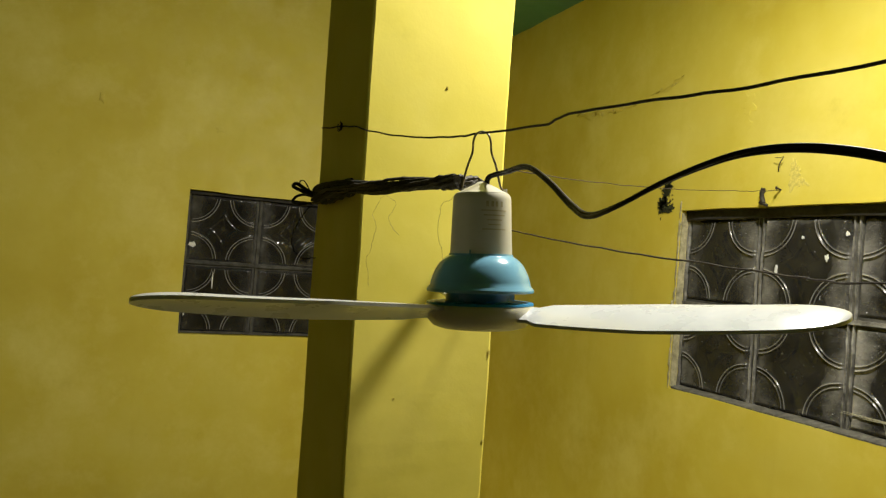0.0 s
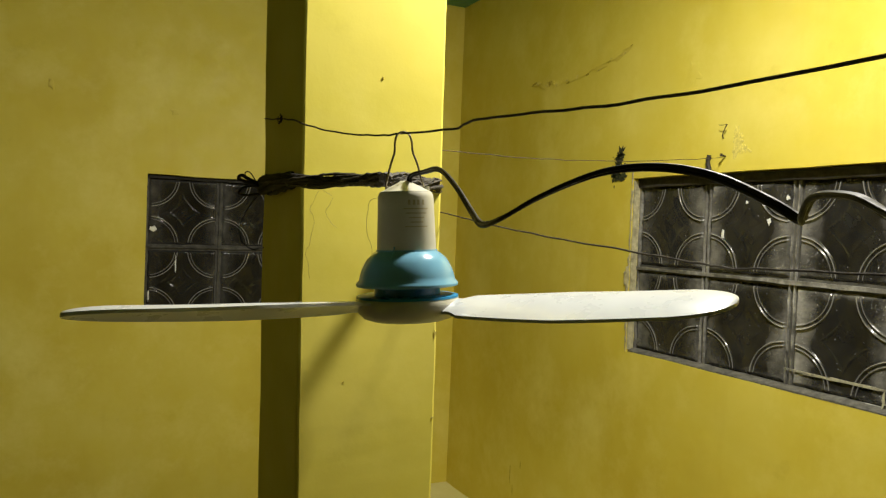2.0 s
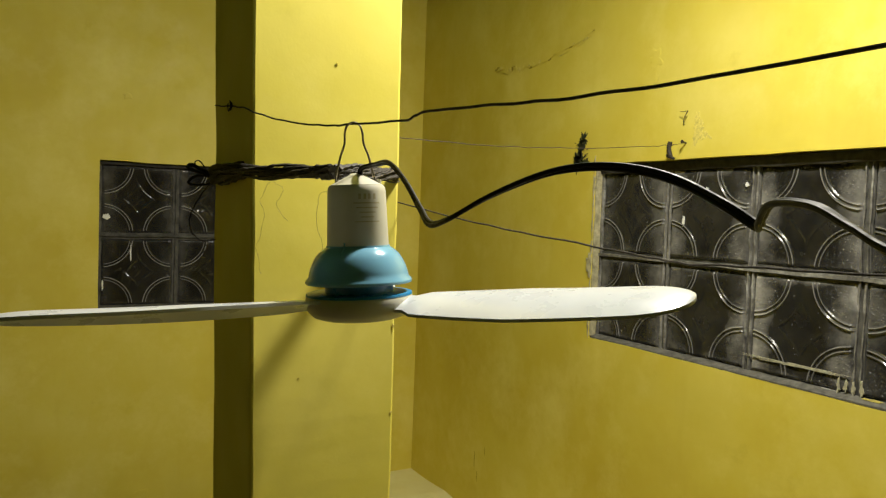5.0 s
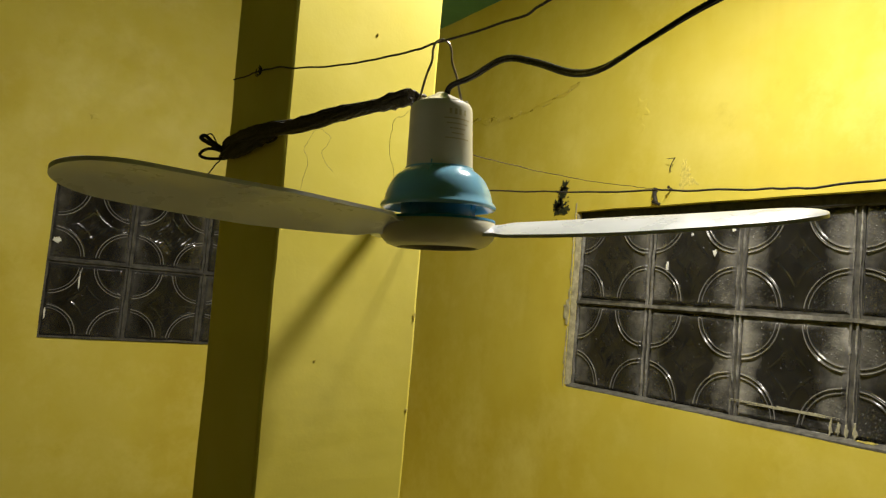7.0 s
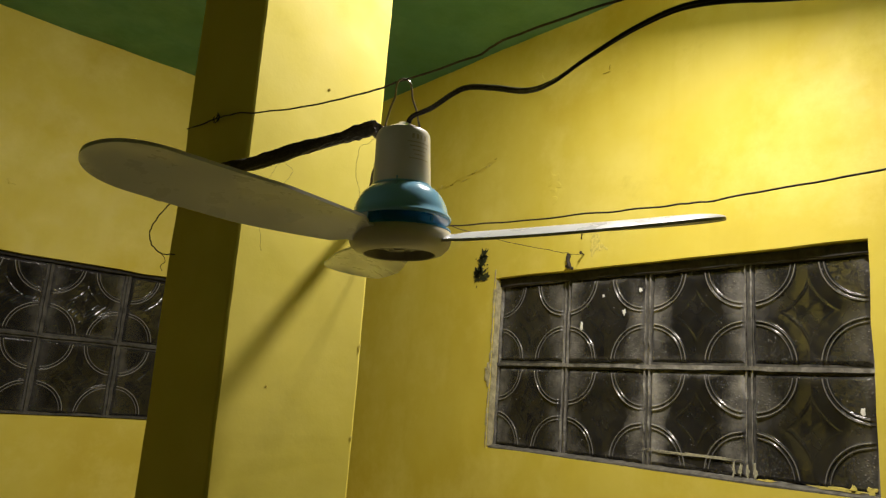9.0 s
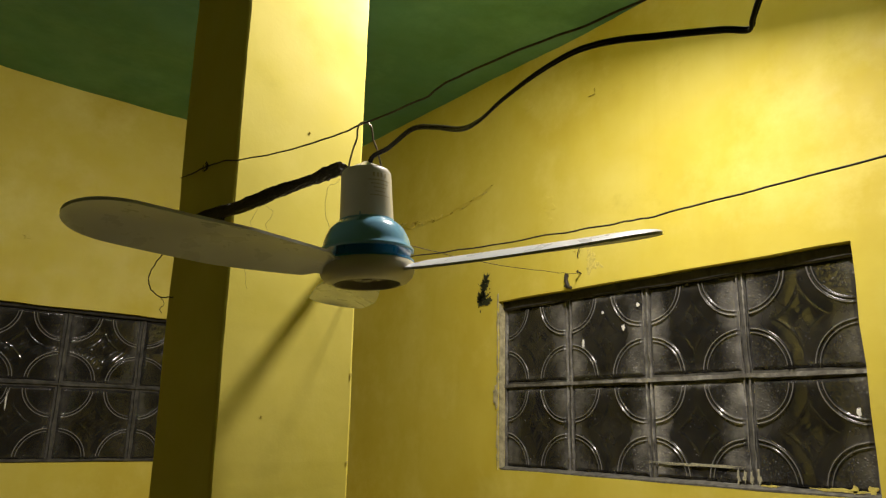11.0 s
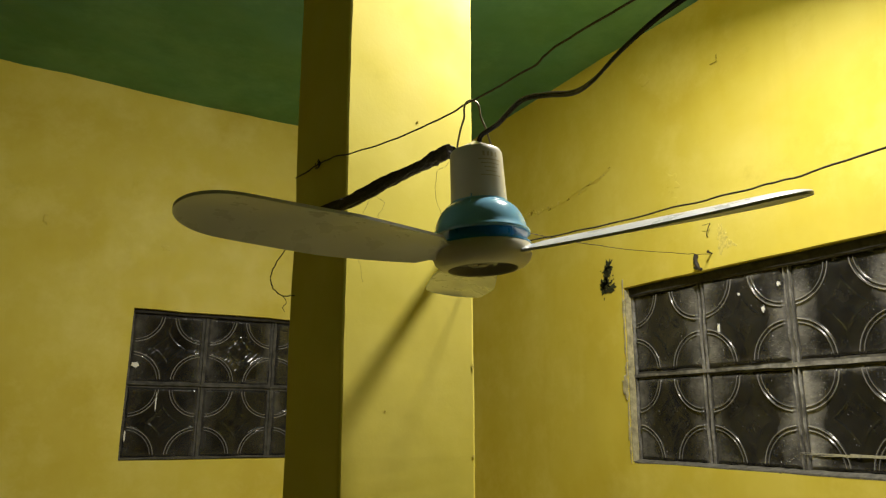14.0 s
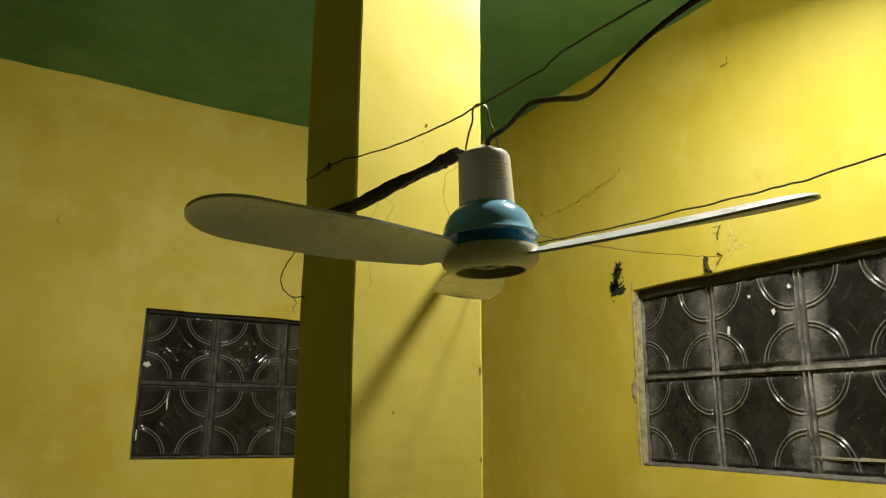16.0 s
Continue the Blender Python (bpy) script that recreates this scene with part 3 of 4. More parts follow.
def blade_mesh():
    """A rounded, gently cambered and pitched blade pointing along x from the hub."""
    bm = bmesh.new()
    n, m, r0, r1 = 44, 12, 0.030, 0.214
    rows = []
    for i in range(n + 1):
        f = i / n
        r = r0 + (r1 - r0) * (1 - (1 - f) ** 2.0)
        f = (r - r0) / (r1 - r0)
        chord = 0.030 + 0.024 * min(1.0, f / 0.45) ** 0.8
        if f > 0.80:
            chord *= math.sqrt(max(0.0, 1 - ((f - 0.80) / 0.20004) ** 2.4))
        if f < 0.06:
            chord = 0.024
        pitch = radians(16 - 6 * f)
        row = []
        for j in range(m + 1):
            c = (j / m - 0.5) * chord
            camber = 0.085 * chord * (1 - (2 * j / m - 1) ** 2)
            y, z = c * math.cos(pitch), c * math.sin(pitch) + camber
            row.append((r, y + 0.004 * f, z - 0.001 + 0.003 * f + 0.006 * f ** 2.2))
        rows.append(row)
    for top in (True, False):
        lift = 0.0010 if top else -0.0010
        grid = [[bm.verts.new((x, y, z + lift)) for x, y, z in row] for row in rows]
        if top:
            upper = grid
        else:
            lower = grid
        for i in range(n):
            for j in range(m):
                q = (grid[i][j], grid[i + 1][j], grid[i + 1][j + 1], grid[i][j + 1])
                bm.faces.new(q if top else tuple(reversed(q)))
    for i in range(n):
        for j in (0, m):
            bm.faces.new((upper[i][j], lower[i][j], lower[i + 1][j], upper[i + 1][j]))
    for i in (0, n):
        for j in range(m):
            bm.faces.new((upper[i][j], upper[i][j + 1], lower[i][j + 1], lower[i][j]))
    bmesh.ops.recalc_face_normals(bm, faces=bm.faces)
    me = bpy.data.meshes.new("blade")
    bm.to_mesh(me)
    bm.free()
    me.materials.append(BLADE_PLASTIC)
    me.polygons.foreach_set("use_smooth", [True] * len(me.polygons))
    me.set_sharp_from_angle(angle=radians(40))
    return me


blade_data = blade_mesh()
for turn in (-55, 65, 185):
    blade = new("blade", blade_data)
    blade.parent = fan
    blade["label"] = "white plastic fan blade with rounded tip"
    blade.matrix_basis = Matrix.Translation((0, 0, 1.5765 - 1.5645)) @ Matrix.Rotation(radians(turn), 4, "Z")

# wire bail from which it hangs, square to the line of sight
bx, by = 0.906, -0.423
hook_line = [(s * bx + FX - 0.001, s * by + FY, z) for s, z in ((-0.0125, 1.655), (-0.0122, 1.660), (-0.0092, 1.672), (-0.0062, 1.681), (-0.0058, 1.688), (-0.0040, 1.6930), (0.0, 1.6950), (0.0040, 1.6930), (0.0058, 1.688), (0.0064, 1.681), (0.0096, 1.672), (0.0124, 1.660), (0.0150, 1.6545))]
fan_part("hook", tube(bmesh.new(), glide(hook_line, 6), 0.00075, 8), STEEL, "bent steel wire hanging bail")
for s in (-0.0125, 0.0148):
    fan_part("hook_lug", tube(bmesh.new(), [Vector((FX + s * bx, FY + s * by, z)) for z in (1.6515, 1.6535, 1.6565, 1.6572)], 0.0017, 10), WHITE_PLASTIC, "moulded lug for the wire")


def print_bar(a0, a1, z0, z1, steps=8):
    """A printed bar that follows the housing; angles in degrees round the axis."""
    bm = bmesh.new()
    rows = []
    for i in range(steps + 1):
        a = radians(a0 + (a1 - a0) * i / steps)
        rows.append([bm.verts.new((FX + r * math.cos(a), FY + r * math.sin(a), z)) for z in (z0, z1) for r in (0.01938 + (1.649 - z) * 0.034 + 0.00005,)])
    for p, q in zip(rows, rows[1:]):
        bm.faces.new((p[0], q[0], q[1], p[1]))
    return bm


# maker's mark and five lines of small print, as plain bars
for a in (-107.0, -97.0, -88.0, -77.0):
    fan_part("print_mark", print_bar(a - 2.6, a + 2.6, 1.6440, 1.6475), FAINT_INK, "faded gold maker's mark", parent=housing)
for half, z in ((27, 1.6415), (22, 1.6385), (16, 1.6355), (13, 1.6325), (24, 1.6295)):
    fan_part("print_line", print_bar(-92 - half, -92 + half, z - 0.0004, z + 0.0004, 14), FAINT_INK, "line of faded small print", parent=housing)

# ---- wires, cord and rope ----
cord_line = glide([(-0.868, -1.5945, 1.659), (-0.869, -1.600, 1.6645), (-0.868, -1.620, 1.6662), (-0.878, -1.662, 1.6645), (-0.884, -1.695, 1.6535), (-0.892, -1.730, 1.6385), (-0.901, -1.757, 1.6320), (-0.9065, -1.783, 1.6345), (-0.902, -1.803, 1.6430), (-0.895, -1.820, 1.6500), (-0.887, -1.830, 1.6540), (-0.8785, -1.8414, 1.6554), (-0.8715, -1.8542, 1.6541), (-0.8690, -1.8704, 1.6498), (-0.8705, -1.8906, 1.6419), (-0.8715, -1.9025, 1.6363), (-0.8770, -1.9075, 1.6378), (-0.8845, -1.9166, 1.6424), (-0.8920, -1.9332, 1.6415), (-0.897, -1.946, 1.6365), (-0.903, -1.962, 1.6310), (-0.905, -1.985, 1.6340), (-0.897, -2.040, 1.6460), (-0.885, -2.140, 1.6600), (-0.875, -2.350, 1.6700), (-0.870, -2.800, 1.6800), (-0.865, SOUTH + 0.002, 1.6900)], 8)
power_cord = new("power_cord")
power_cord.location = cord_line[0]
tagged(power_cord, "black flat twin power cord looping through the air", "cord")
for side in (-1, 1):
    core = []
    for i, q in enumerate(cord_line):
        way = (cord_line[min(i + 1, len(cord_line) - 1)] - cord_line[max(i - 1, 0)]).normalized()
        across = way.cross(Vector((0.13, 0.21, 0.97))).normalized()
        a = 9.0 * i / len(cord_line)
        core.append(q - cord_line[0] + side * 0.00082 * (across * math.cos(a) + across.cross(way) * math.sin(a)))
    part("conductor", tube(bmesh.new(), core, 0.00100, 9), RUBBER, power_cord, smooth=True)

upper = glide([(-0.8815, -1.1960, 1.7500), (-0.8825, -1.235, 1.7445), (-0.8840, -1.285, 1.7390), (-0.8835, -1.330, 1.7325), (-0.880, -1.400, 1.7180), (-0.876, -1.483, 1.7040), (-0.874, -1.547, 1.6968), (-0.8725, -1.593, 1.6935), (-0.8705, -1.663, 1.6898), (-0.8712, -1.696, 1.6912), (-0.8690, -1.765, 1.6872), (-0.862, -1.820, 1.6855), (-0.858, -1.900, 1.6850), (-0.854, -2.100, 1.6860), (-0.850, -2.600, 1.6950), (-0.845, SOUTH + 0.002, 1.7100)], 8)
bm = tube(bmesh.new(), jitter(upper, 0.0010, 0.30, 2.0), 0.00075, 7)
# turns of wire round the nail on the column
for k in range(3):
    loop = [Vector((-0.8835 - 0.0010 * k, -1.285 + (0.0045 + 0.001 * k) * math.cos(a * 0.7 + k), 1.739 + (0.0035 + 0.001 * k) * math.sin(a * 0.7 + k))) for a in range(8)]
    tube(bm, loop, 0.0005, 6)
tagged(part("hanging_wire", bm, RUSTY, smooth=True), "rusty wire stretched from the column, carrying the fan", "wire")

lower = glide([(-0.7290, -1.300, 1.6480), (-0.7220, -1.345, 1.6475), (-0.7205, -1.400, 1.6410), (-0.7225, -1.461, 1.6345), (-0.723, -1.552, 1.6262), (-0.7255, -1.656, 1.6190), (-0.727, -1.717, 1.6145), (-0.7275, -1.752, 1.6130), (-0.724, -1.815, 1.6150), (-0.722, -1.900, 1.6170), (-0.720, -2.100, 1.6200), (-0.715, -2.600, 1.6300), (-0.710, SOUTH + 0.002, 1.6400)], 8)
tagged(part("lower_wire", tube(bmesh.new(), jitter(lower, 0.0010, 0.35, 5.0), 0.00070, 7), RUSTY, smooth=True), "thin dark wire stretched from the column's edge", "wire")

thin = glide([(-0.7290, -1.215, 1.7330), (-0.62, -1.195, 1.7330), (-0.485, -1.165, 1.7370), (-0.37, -1.135, 1.7450), (-0.252, -1.111, 1.7545), (-0.116, -1.090, 1.7690), (-0.050, -1.080, 1.7770), (-0.004, -1.074, 1.7840)], 8)
tagged(part("thin_wire", tube(bmesh.new(), jitter(thin, 0.0016, 0.4, 7.0), 0.00055, 6), RUSTY, smooth=True), "thin sagging wire tied to a nail in the wall", "wire")

# raffia rope: out from the column to the fan's neck and back to the column's other edge
rope = new("raffia_rope")
rope.location = (-0.880, -1.36, 1.668)
tagged(rope, "blackened frayed raffia rope tying the fan to the column", "rope")
BACK = Vector(rope.location)


def strand_bundle(points, count, spread, radius, turns, seed, ends=0.35):
    line = glide(points, 10)
    bm = bmesh.new()
    rnd = random.Random(seed)
    n = len(line)
    for k in range(count):
        phase, off = rnd.uniform(0, 6.28), spread * rnd.uniform(0.25, 1.0)
        out = []
        for i, q in enumerate(line):
            f = i / (n - 1)
            way = (line[min(i + 1, n - 1)] - line[max(i - 1, 0)]).normalized()
            side = way.cross(Vector((0, 0, 1))).normalized()
            up = side.cross(way)
            a = phase + turns * 6.28 * f
            s = off * (ends + (1 - ends) * math.sin(math.pi * min(1, max(0, f))) ** 0.5) * (1 + 0.35 * noise.noise((k * 3.1, f * 5, seed)))
            out.append(q - BACK + side * s * 0.6 * math.cos(a) + up * s * math.sin(a))
        tube(bm, jitter(out, 0.0012, 0.5, seed + k), radius * rnd.uniform(0.6, 1.3), 5, flat=1.6)
    return bm


out_pts = [(-0.884, -1.200, 1.674), (-0.889, -1.235, 1.677), (-0.891, -1.300, 1.674), (-0.887, -1.367, 1.670), (-0.884, -1.430, 1.666), (-0.880, -1.480, 1.665), (-0.8775, -1.531, 1.6635), (-0.8765, -1.566, 1.6630)]
tagged(part("outgoing_strand", strand_bundle(out_pts, 44, 0.0056, 0.0010, 0.8, 4, ends=0.7), RAFFIA, rope, smooth=True), kind="stuff")
back_pts = [(-0.8730, -1.5625, 1.6635), (-0.850, -1.540, 1.6650), (-0.800, -1.465, 1.669), (-0.760, -1.402, 1.673), (-0.7325, -1.362, 1.674), (-0.7250, -1.335, 1.674), (-0.7250, -1.270, 1.673), (-0.7260, -1.205, 1.672)]
tagged(part("returning_strand", strand_bundle(back_pts, 40, 0.0062, 0.0011, 0.8, 17, ends=0.7), RAFFIA, rope, smooth=True), kind="stuff")
wrap_pts = [(-0.8825, -1.345, 1.672), (-0.8850, -1.300, 1.671), (-0.8850, -1.230, 1.669), (-0.8830, -1.196, 1.670)]
tagged(part("wrapping", strand_bundle(wrap_pts, 40, 0.0095, 0.0011, 0.3, 29, ends=0.8), RAFFIA, rope, smooth=True), kind="stuff")
for thick, pts in ((0.0007, ((-0.884, -1.190, 1.669), (-0.889, -1.190, 1.678), (-0.897, -1.195, 1.6865), (-0.903, -1.200, 1.684), (-0.898, -1.203, 1.676), (-0.885, -1.200, 1.672))), (0.0021, ((-0.884, -1.200, 1.672), (-0.898, -1.205, 1.677), (-0.908, -1.210, 1.681), (-0.912, -1.210, 1.678), (-0.906, -1.210, 1.675), (-0.884, -1.205, 1.669))), (0.0016, ((-0.884, -1.205, 1.668), (-0.897, -1.205, 1.670), (-0.906, -1.205, 1.667), (-0.910, -1.205, 1.661), (-0.902, -1.205, 1.659), (-0.884, -1.205, 1.662)))):
    part("knot_loop", tube(bmesh.new(), glide([Vector(p) - BACK for p in pts], 6), thick, 7), RAFFIA, rope, "loose loop of the knot", smooth=True)
bm = bmesh.new()
tube(bm, jitter(glide([Vector(p) - BACK for p in ((-0.890, -1.215, 1.660), (-0.902, -1.215, 1.642), (-0.910, -1.215, 1.622), (-0.908, -1.220, 1.607), (-0.898, -1.225, 1.598), (-0.884, -1.225, 1.600))], 8), 0.001, 0.5, 3), 0.0007, 5)
tube(bm, jitter(glide([Vector(p) - BACK for p in ((-0.898, -1.225, 1.598), (-0.893, -1.225, 1.591), (-0.897, -1.225, 1.585), (-0.895, -1.225, 1.580))], 5), 0.001, 0.7, 8), 0.0004, 4)
part("hanging_loop", bm, RAFFIA, rope, "thin strand hanging in a loop", smooth=True)
for seed, start, steps in ((1, (-0.884, -1.438, 1.658), ((-0.008, -0.014), (-0.004, -0.030), (-0.010, -0.052), (-0.006, -0.078))), (2, (-0.884, -1.442, 1.658), ((0.010, -0.006), (0.004, -0.018), (0.014, -0.032))), (3, (-0.872, -1.565, 1.656), ((-0.006, -0.004), (-0.014, -0.012), (-0.012, -0.036), (-0.004, -0.060))) ):
    pts = [Vector(start)] + [Vector(start) + Vector((0.9 * a, -0.43 * a, z)) for a, z in steps]
    line = jitter([p - BACK for p in glide(pts, 6)], 0.0022, 0.45, seed + 30)
    part("loose_fibre", tube(bmesh.new(), line, 0.00015, 4), FIBRE, rope)

# ---- nails, stains and scars on the walls ----
NRM, AC, UP = (-1, 0, 0), (0, -1, 0), (0, 0, 1)


def nail(name, label, points, radius):
    bm = tube(bmesh.new(), glide(points, 5), radius, 7)
    tip = Vector(points[-1])
    tube(bm, [tip, tip + Vector((-0.0012, 0, 0))], radius * 2.0, 9)
    return tagged(part(name, bm, RUSTY, smooth=True), label, "nail")


nail("wall_nail", "rusty nail with a wire tied to it", [(0.006, -1.076, 1.784), (-0.006, -1.076, 1.786), (-0.012, -1.077, 1.787)], 0.0016)
bm = tube(bmesh.new(), glide([(0.004, -1.068, 1.816), (-0.005, -1.071, 1.824), (-0.008, -1.077, 1.834), (-0.009, -1.084, 1.843)], 5), 0.0009, 7)
tube(bm, glide([(-0.009, -1.085, 1.8435), (-0.010, -1.076, 1.8425), (-0.008, -1.065, 1.8440)], 5), 0.0006, 6)
tagged(part("bent_nail", bm, RUSTY, smooth=True), "bent rusty nail with a twist of wire", "nail")
bm = tube(bmesh.new(), glide([(0.004, -1.040, 1.785), (-0.005, -1.040, 1.782), (-0.006, -1.041, 1.772), (-0.005, -1.040, 1.758)], 5), 0.0030, 7, taper=False)
tube(bm, glide([(-0.004, -1.040, 1.790), (-0.005, -1.038, 1.778), (-0.006, -1.044, 1.762)], 5), 0.0042, 7)
tube(bm, glide([(-0.004, -1.034, 1.764), (-0.006, -1.045, 1.760), (-0.004, -1.052, 1.757)], 4), 0.0030, 6)
tagged(part("rag_nail", bm, RAFFIA, smooth=True), "nail wrapped in a black scrap above the window", "nail")

for dy, dz, w, h, seed in ((0.004, 0.030, 0.012, 0.014, 3.0), (0.000, 0.023, 0.015, 0.012, 5.0), (0.004, 0.014, 0.007, 0.014, 9.0), (-0.003, 0.004, 0.013, 0.014, 7.0), (-0.006, -0.005, 0.012, 0.012, 15.0), (-0.001, -0.014, 0.017, 0.016, 11.0), (0.008, -0.020, 0.013, 0.012, 17.0), (-0.010, -0.019, 0.012, 0.013, 19.0), (-0.014, -0.008, 0.006, 0.010, 23.0), (0.000, -0.026, 0.016, 0.008, 27.0)):
    part("mould_spot", flake((-0.0005, -0.7775 - 1.35 * dy, 1.7830 + dz), AC, UP, NRM, 1.6 * w, 1.5 * h, seed, 0.0012, 40, 1.4), MOULD, wall_east, "black mould patch")
part("plaster_scar", flake((-0.0003, -0.9270, 2.2210), AC, UP, NRM, 0.030, 0.030, 12.0, 0.0010, 30, 0.6), YELLOW, wall_east, "bump in the plaster")
part("plaster_scar", flake((-0.0003, -0.9880, 1.9560), AC, UP, NRM, 0.034, 0.042, 14.0, 0.0004, 34, 0.7), YELLOW, wall_east, "bump in the plaster")
part("plaster_scar", flake((-0.0003, -0.9900, 1.9150), AC, UP, NRM, 0.012, 0.026, 16.0, 0.0004, 24, 0.7), YELLOW, wall_east, "bump in the plaster")
part("flaked_paint", flake((-0.0002, -1.102, 1.812), AC, UP, NRM, 0.026, 0.046, 21.0, 0.0007, 60, 1.0), CHIP, wall_east, "patch of flaked paint")
part("flaked_paint", flake((-0.0002, -1.122, 1.796), AC, UP, NRM, 0.016, 0.018, 25.0, 0.0006, 40, 1.2), CHIP, wall_east, "patch of flaked paint")
spots = random.Random(31)
for k in range(26):
    y, z = spots.gauss(-0.779, 0.010), spots.gauss(1.780, 0.016)
    part("mould_spot", flake((-0.0004, y, z), AC, UP, NRM, spots.uniform(0.002, 0.007), spots.uniform(0.002, 0.007), 230.0 + k, 0.0008, 18, 1.3), MOULD, wall_east)
# the long crack running up the east wall
crack = random.Random(6)
for k in range(46):
    f = k / 45
    y, z = -0.420 - 0.380 * f, 2.022 + 0.022 * f + 0.004 * math.sin(k * 0.9) + crack.uniform(-0.004, 0.004) - 0.022 * math.sin(math.pi * f)
    part("crack_edge", flake((-0.0003, y, z), (0, -0.97, 0.15), (0, 0.15, 0.97), NRM, crack.uniform(0.007, 0.022), crack.uniform(0.002, 0.006) * (2.4 - 1.9 * f), 40.0 + k, crack.uniform(0.0006, 0.0016), 18, 1.2), OCHRE if k % 9 == 0 else CHIP if k % 5 == 2 else YELLOW, wall_east)
for y, z, w, h in ((-1.118, 2.176, 0.022, 0.003), (-1.126, 2.186, 0.004, 0.014), (-0.380, 0.960, 0.004, 0.050), (-0.395, 0.920, 0.004, 0.030), (-0.430, 1.000, 0.004, 0.020)):
    part("scratch", flake((-0.0003, y, z), AC, UP, NRM, w, h, 60 + 10 * y, 0.0008, 16, 0.6), OCHRE, wall_east)
for k in range(9):
    z = RZ0 + 0.02 + 0.045 * k
    part("bare_edge", flake((-0.0004, RW1 + 0.0015, z), AC, UP, NRM, 0.0035 + 0.0030 * (k % 3 == 1), 0.034 + 0.012 * (k % 2), 70.0 + k, 0.0014, 24, 1.0), BARE, wall_east, "bare plaster along the window edge")
part("bare_edge", flake((-0.0004, RW1 + 0.006, 1.535), AC, UP, NRM, 0.013, 0.040, 83.0, 0.0022, 26, 0.8), BARE, wall_east, "bare plaster along the window edge")
NN, NA = (0, -1, 0), (1, 0, 0)
for x, z, w, h, s in ((-0.858, 1.912, 0.020, 0.016, 3), (-0.808, 0.866, 0.040, 0.010, 9), (-0.640, 0.830, 0.020, 0.008, 11), (-1.150, 1.950, 0.014, 0.020, 13)):
    part("plaster_scar", flake((x, -0.0004, z), NA, UP, NN, w, h, 90.0 + s, 0.0012, 22, 0.9), YELLOW if w > 0.012 else OCHRE, wall_north, "scar in the plaster")
for x, z, s in ((-0.7990, 1.780, 1), (-0.8300, 1.470, 2), (-0.7600, 1.120, 3)):
    part("speck", flake((x, COL_Y0 - 0.0002, z), NA, UP, NN, 0.0022, 0.0022, 120.0 + s, 0.0008, 12, 0.5), OCHRE, column)
chips = random.Random(12)
for k in range(11):
    z = 0.9 + 1.3 * chips.random()
    part("edge_chip", flake((COL_X1 - 0.003 - 0.007 * (z - 1.6), COL_Y0 - 0.0006, z), NA, UP, NN, 0.0022 * chips.uniform(0.7, 1.4), chips.uniform(0.003, 0.011), 140.0 + k, 0.0003, 14, 0.9), CHIP, column)
# splashes of white paint on the glass
for win, spots in ((window_2, ((-1.062, 1.640, 0.006, 0.018), (-1.165, 1.665, 0.007, 0.013), (-1.115, 1.700, 0.005, 0.006), (-1.200, 1.706, 0.007, 0.008), (-1.583, 1.500, 0.006, 0.016))),):
    for k, (y, z, w, h) in enumerate(spots):
        part("paint_splash", flake((0.0180, y, z), AC, UP, NRM, w, h, 160.0 + k, 0.0012, 18, 0.8), WHITE_PAINT, win, "white paint splash")
for k, (x, z, w, h) in enumerate(((-0.905, 1.600, 0.017, 0.016), (-0.845, 1.505, 0.004, 0.045), (-0.912, 1.420, 0.004, 0.036))):
    part("paint_splash", flake((x, 0.0155, z), NA, UP, NN, w, h, 170.0 + k, 0.0012, 18, 0.6), WHITE_PAINT, window_1, "white paint splash")
part("paint_splash", flake((0.0180, -1.310, 1.412), AC, UP, NRM, 0.165, 0.0045, 181.0, 0.0010, 80, 1.3), DRIED, window_2, "dried mortar streak")
for k in range(4):
    part("paint_splash", flake((0.0170, -1.385 - 0.012 * k, 1.394 + 0.004 * (k % 2)), AC, UP, NRM, 0.006, 0.020, 190.0 + k, 0.0016, 18, 0.9), DRIED, window_2, "dried mortar streak")

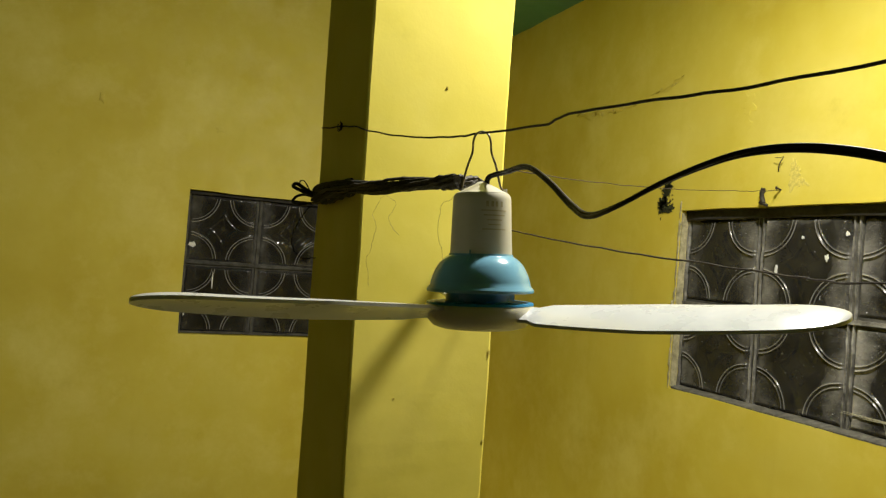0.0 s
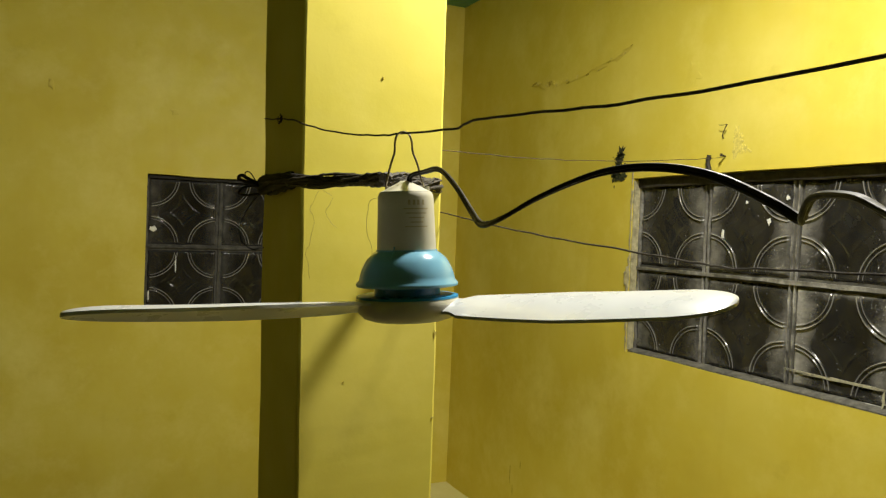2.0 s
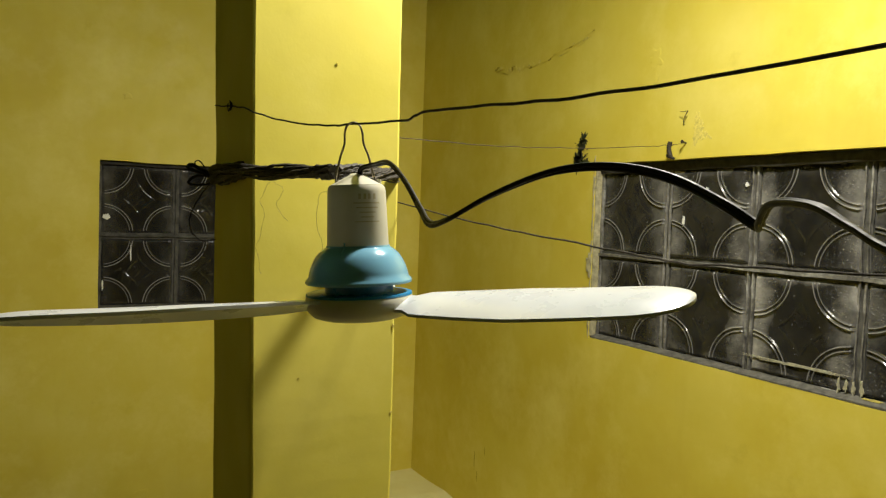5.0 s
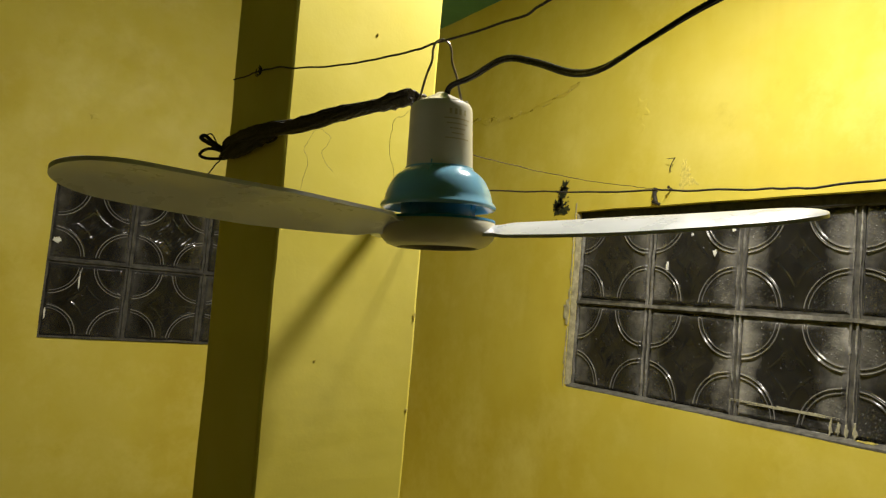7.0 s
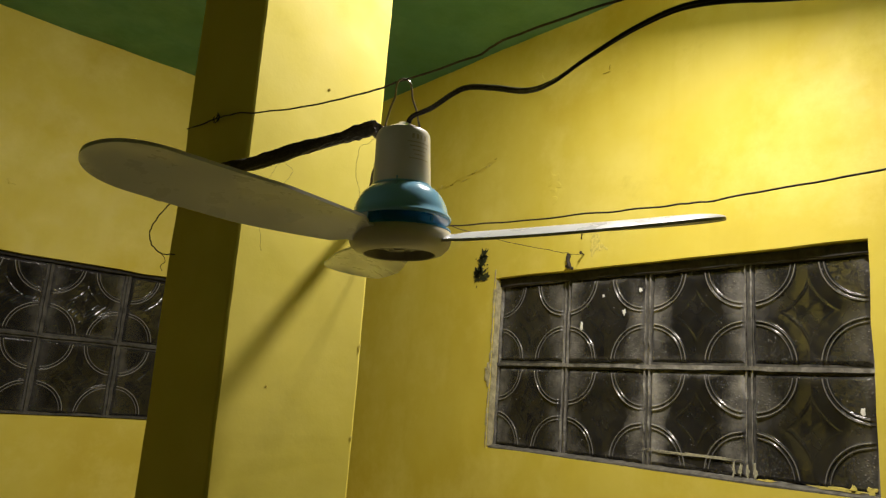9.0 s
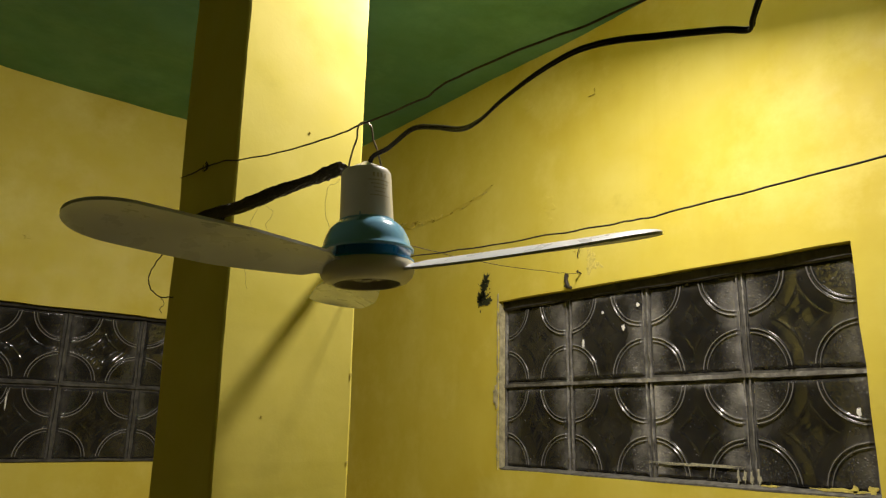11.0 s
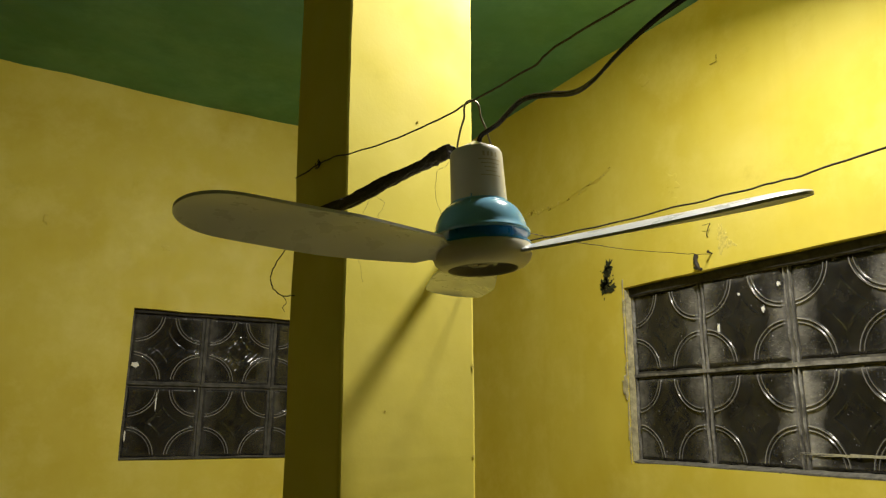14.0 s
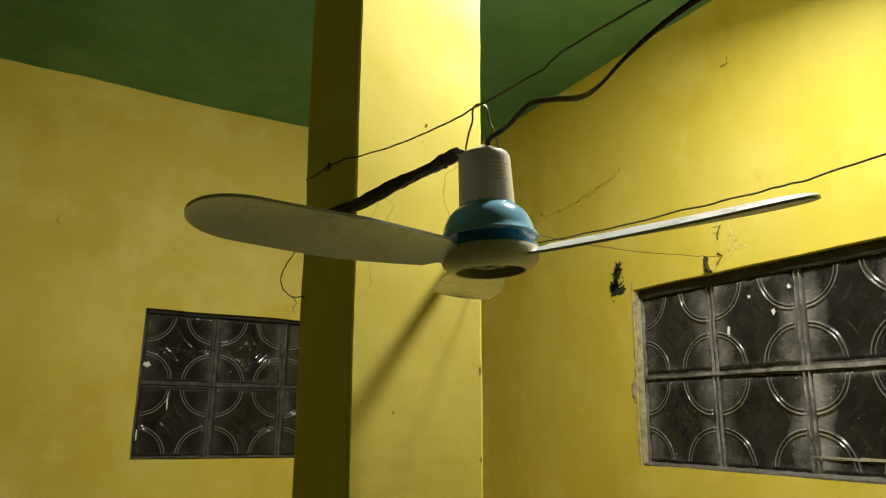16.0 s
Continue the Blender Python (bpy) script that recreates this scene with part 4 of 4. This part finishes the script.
for k, (y, z, w, h) in enumerate(((-1.545, 1.387, 0.080, 0.005), (-1.592, 1.391, 0.011, 0.012), (-1.568, 1.390, 0.010, 0.010), (-1.440, 1.386, 0.030, 0.003))):
    part("paint_smear", flake((0.0125, y, z), AC, UP, NRM, w, h, 210.0 + k, 0.0012, 30, 0.9), CHIP, window_2, "yellow wall paint slopped onto the glass")

# bare, chipped plaster in the reveal beside the window
bm = bmesh.new()
N = 26
cols = []
for i in range(N + 1):
    z = RZ0 + 0.004 + (RZ1 - RZ0 - 0.010) * i / N
    w = 0.0030 + 0.0012 * noise.noise((z * 60, 1.0, 0.0))
    d = 0.0012 + 0.0030 * abs(noise.noise((z * 45, 5.0, 0.0)))
    cols.append([bm.verts.new(p) for p in ((d, RW1 - w, z), (0.018, RW1 - w, z), (0.018, RW1 - 0.0002, z), (d, RW1 - 0.0002, z))])
for p, q in zip(cols, cols[1:]):
    for k in range(4):
        bm.faces.new((p[k], p[(k + 1) % 4], q[(k + 1) % 4], q[k]))
bm.faces.new(cols[0])
bm.faces.new(cols[-1])
bmesh.ops.recalc_face_normals(bm, faces=bm.faces)
part("reveal_plaster", bm, BARE, window_2, "bare white plaster in the reveal")

# smeared mortar sill under the same window
bm = bmesh.new()
N = 60
cols = []
for i in range(N + 1):
    y = RW0 + 0.003 + (RW1 - RW0 - 0.008) * i / N
    h = 0.0040 + 0.0024 * noise.noise((y * 40, 3.0, 0.0)) + 0.0015 * noise.noise((y * 130, 7.0, 0.0))
    d = 0.0005 + 0.0020 * abs(noise.noise((y * 50, 9.0, 0.0)))
    cols.append([bm.verts.new(p) for p in ((d, y, RZ0 + 0.0002), (d, y, RZ0 + h * 0.7), (0.020, y, RZ0 + h + 0.004), (0.020, y, RZ0 + 0.0002))])
for p, q in zip(cols, cols[1:]):
    for k in range(4):
        bm.faces.new((p[k], p[(k + 1) % 4], q[(k + 1) % 4], q[k]))
bm.faces.new(cols[0])
bm.faces.new(cols[-1])
bmesh.ops.recalc_face_normals(bm, faces=bm.faces)
part("window_sill", bm, SMEAR, window_2, "smeared grey mortar sill")
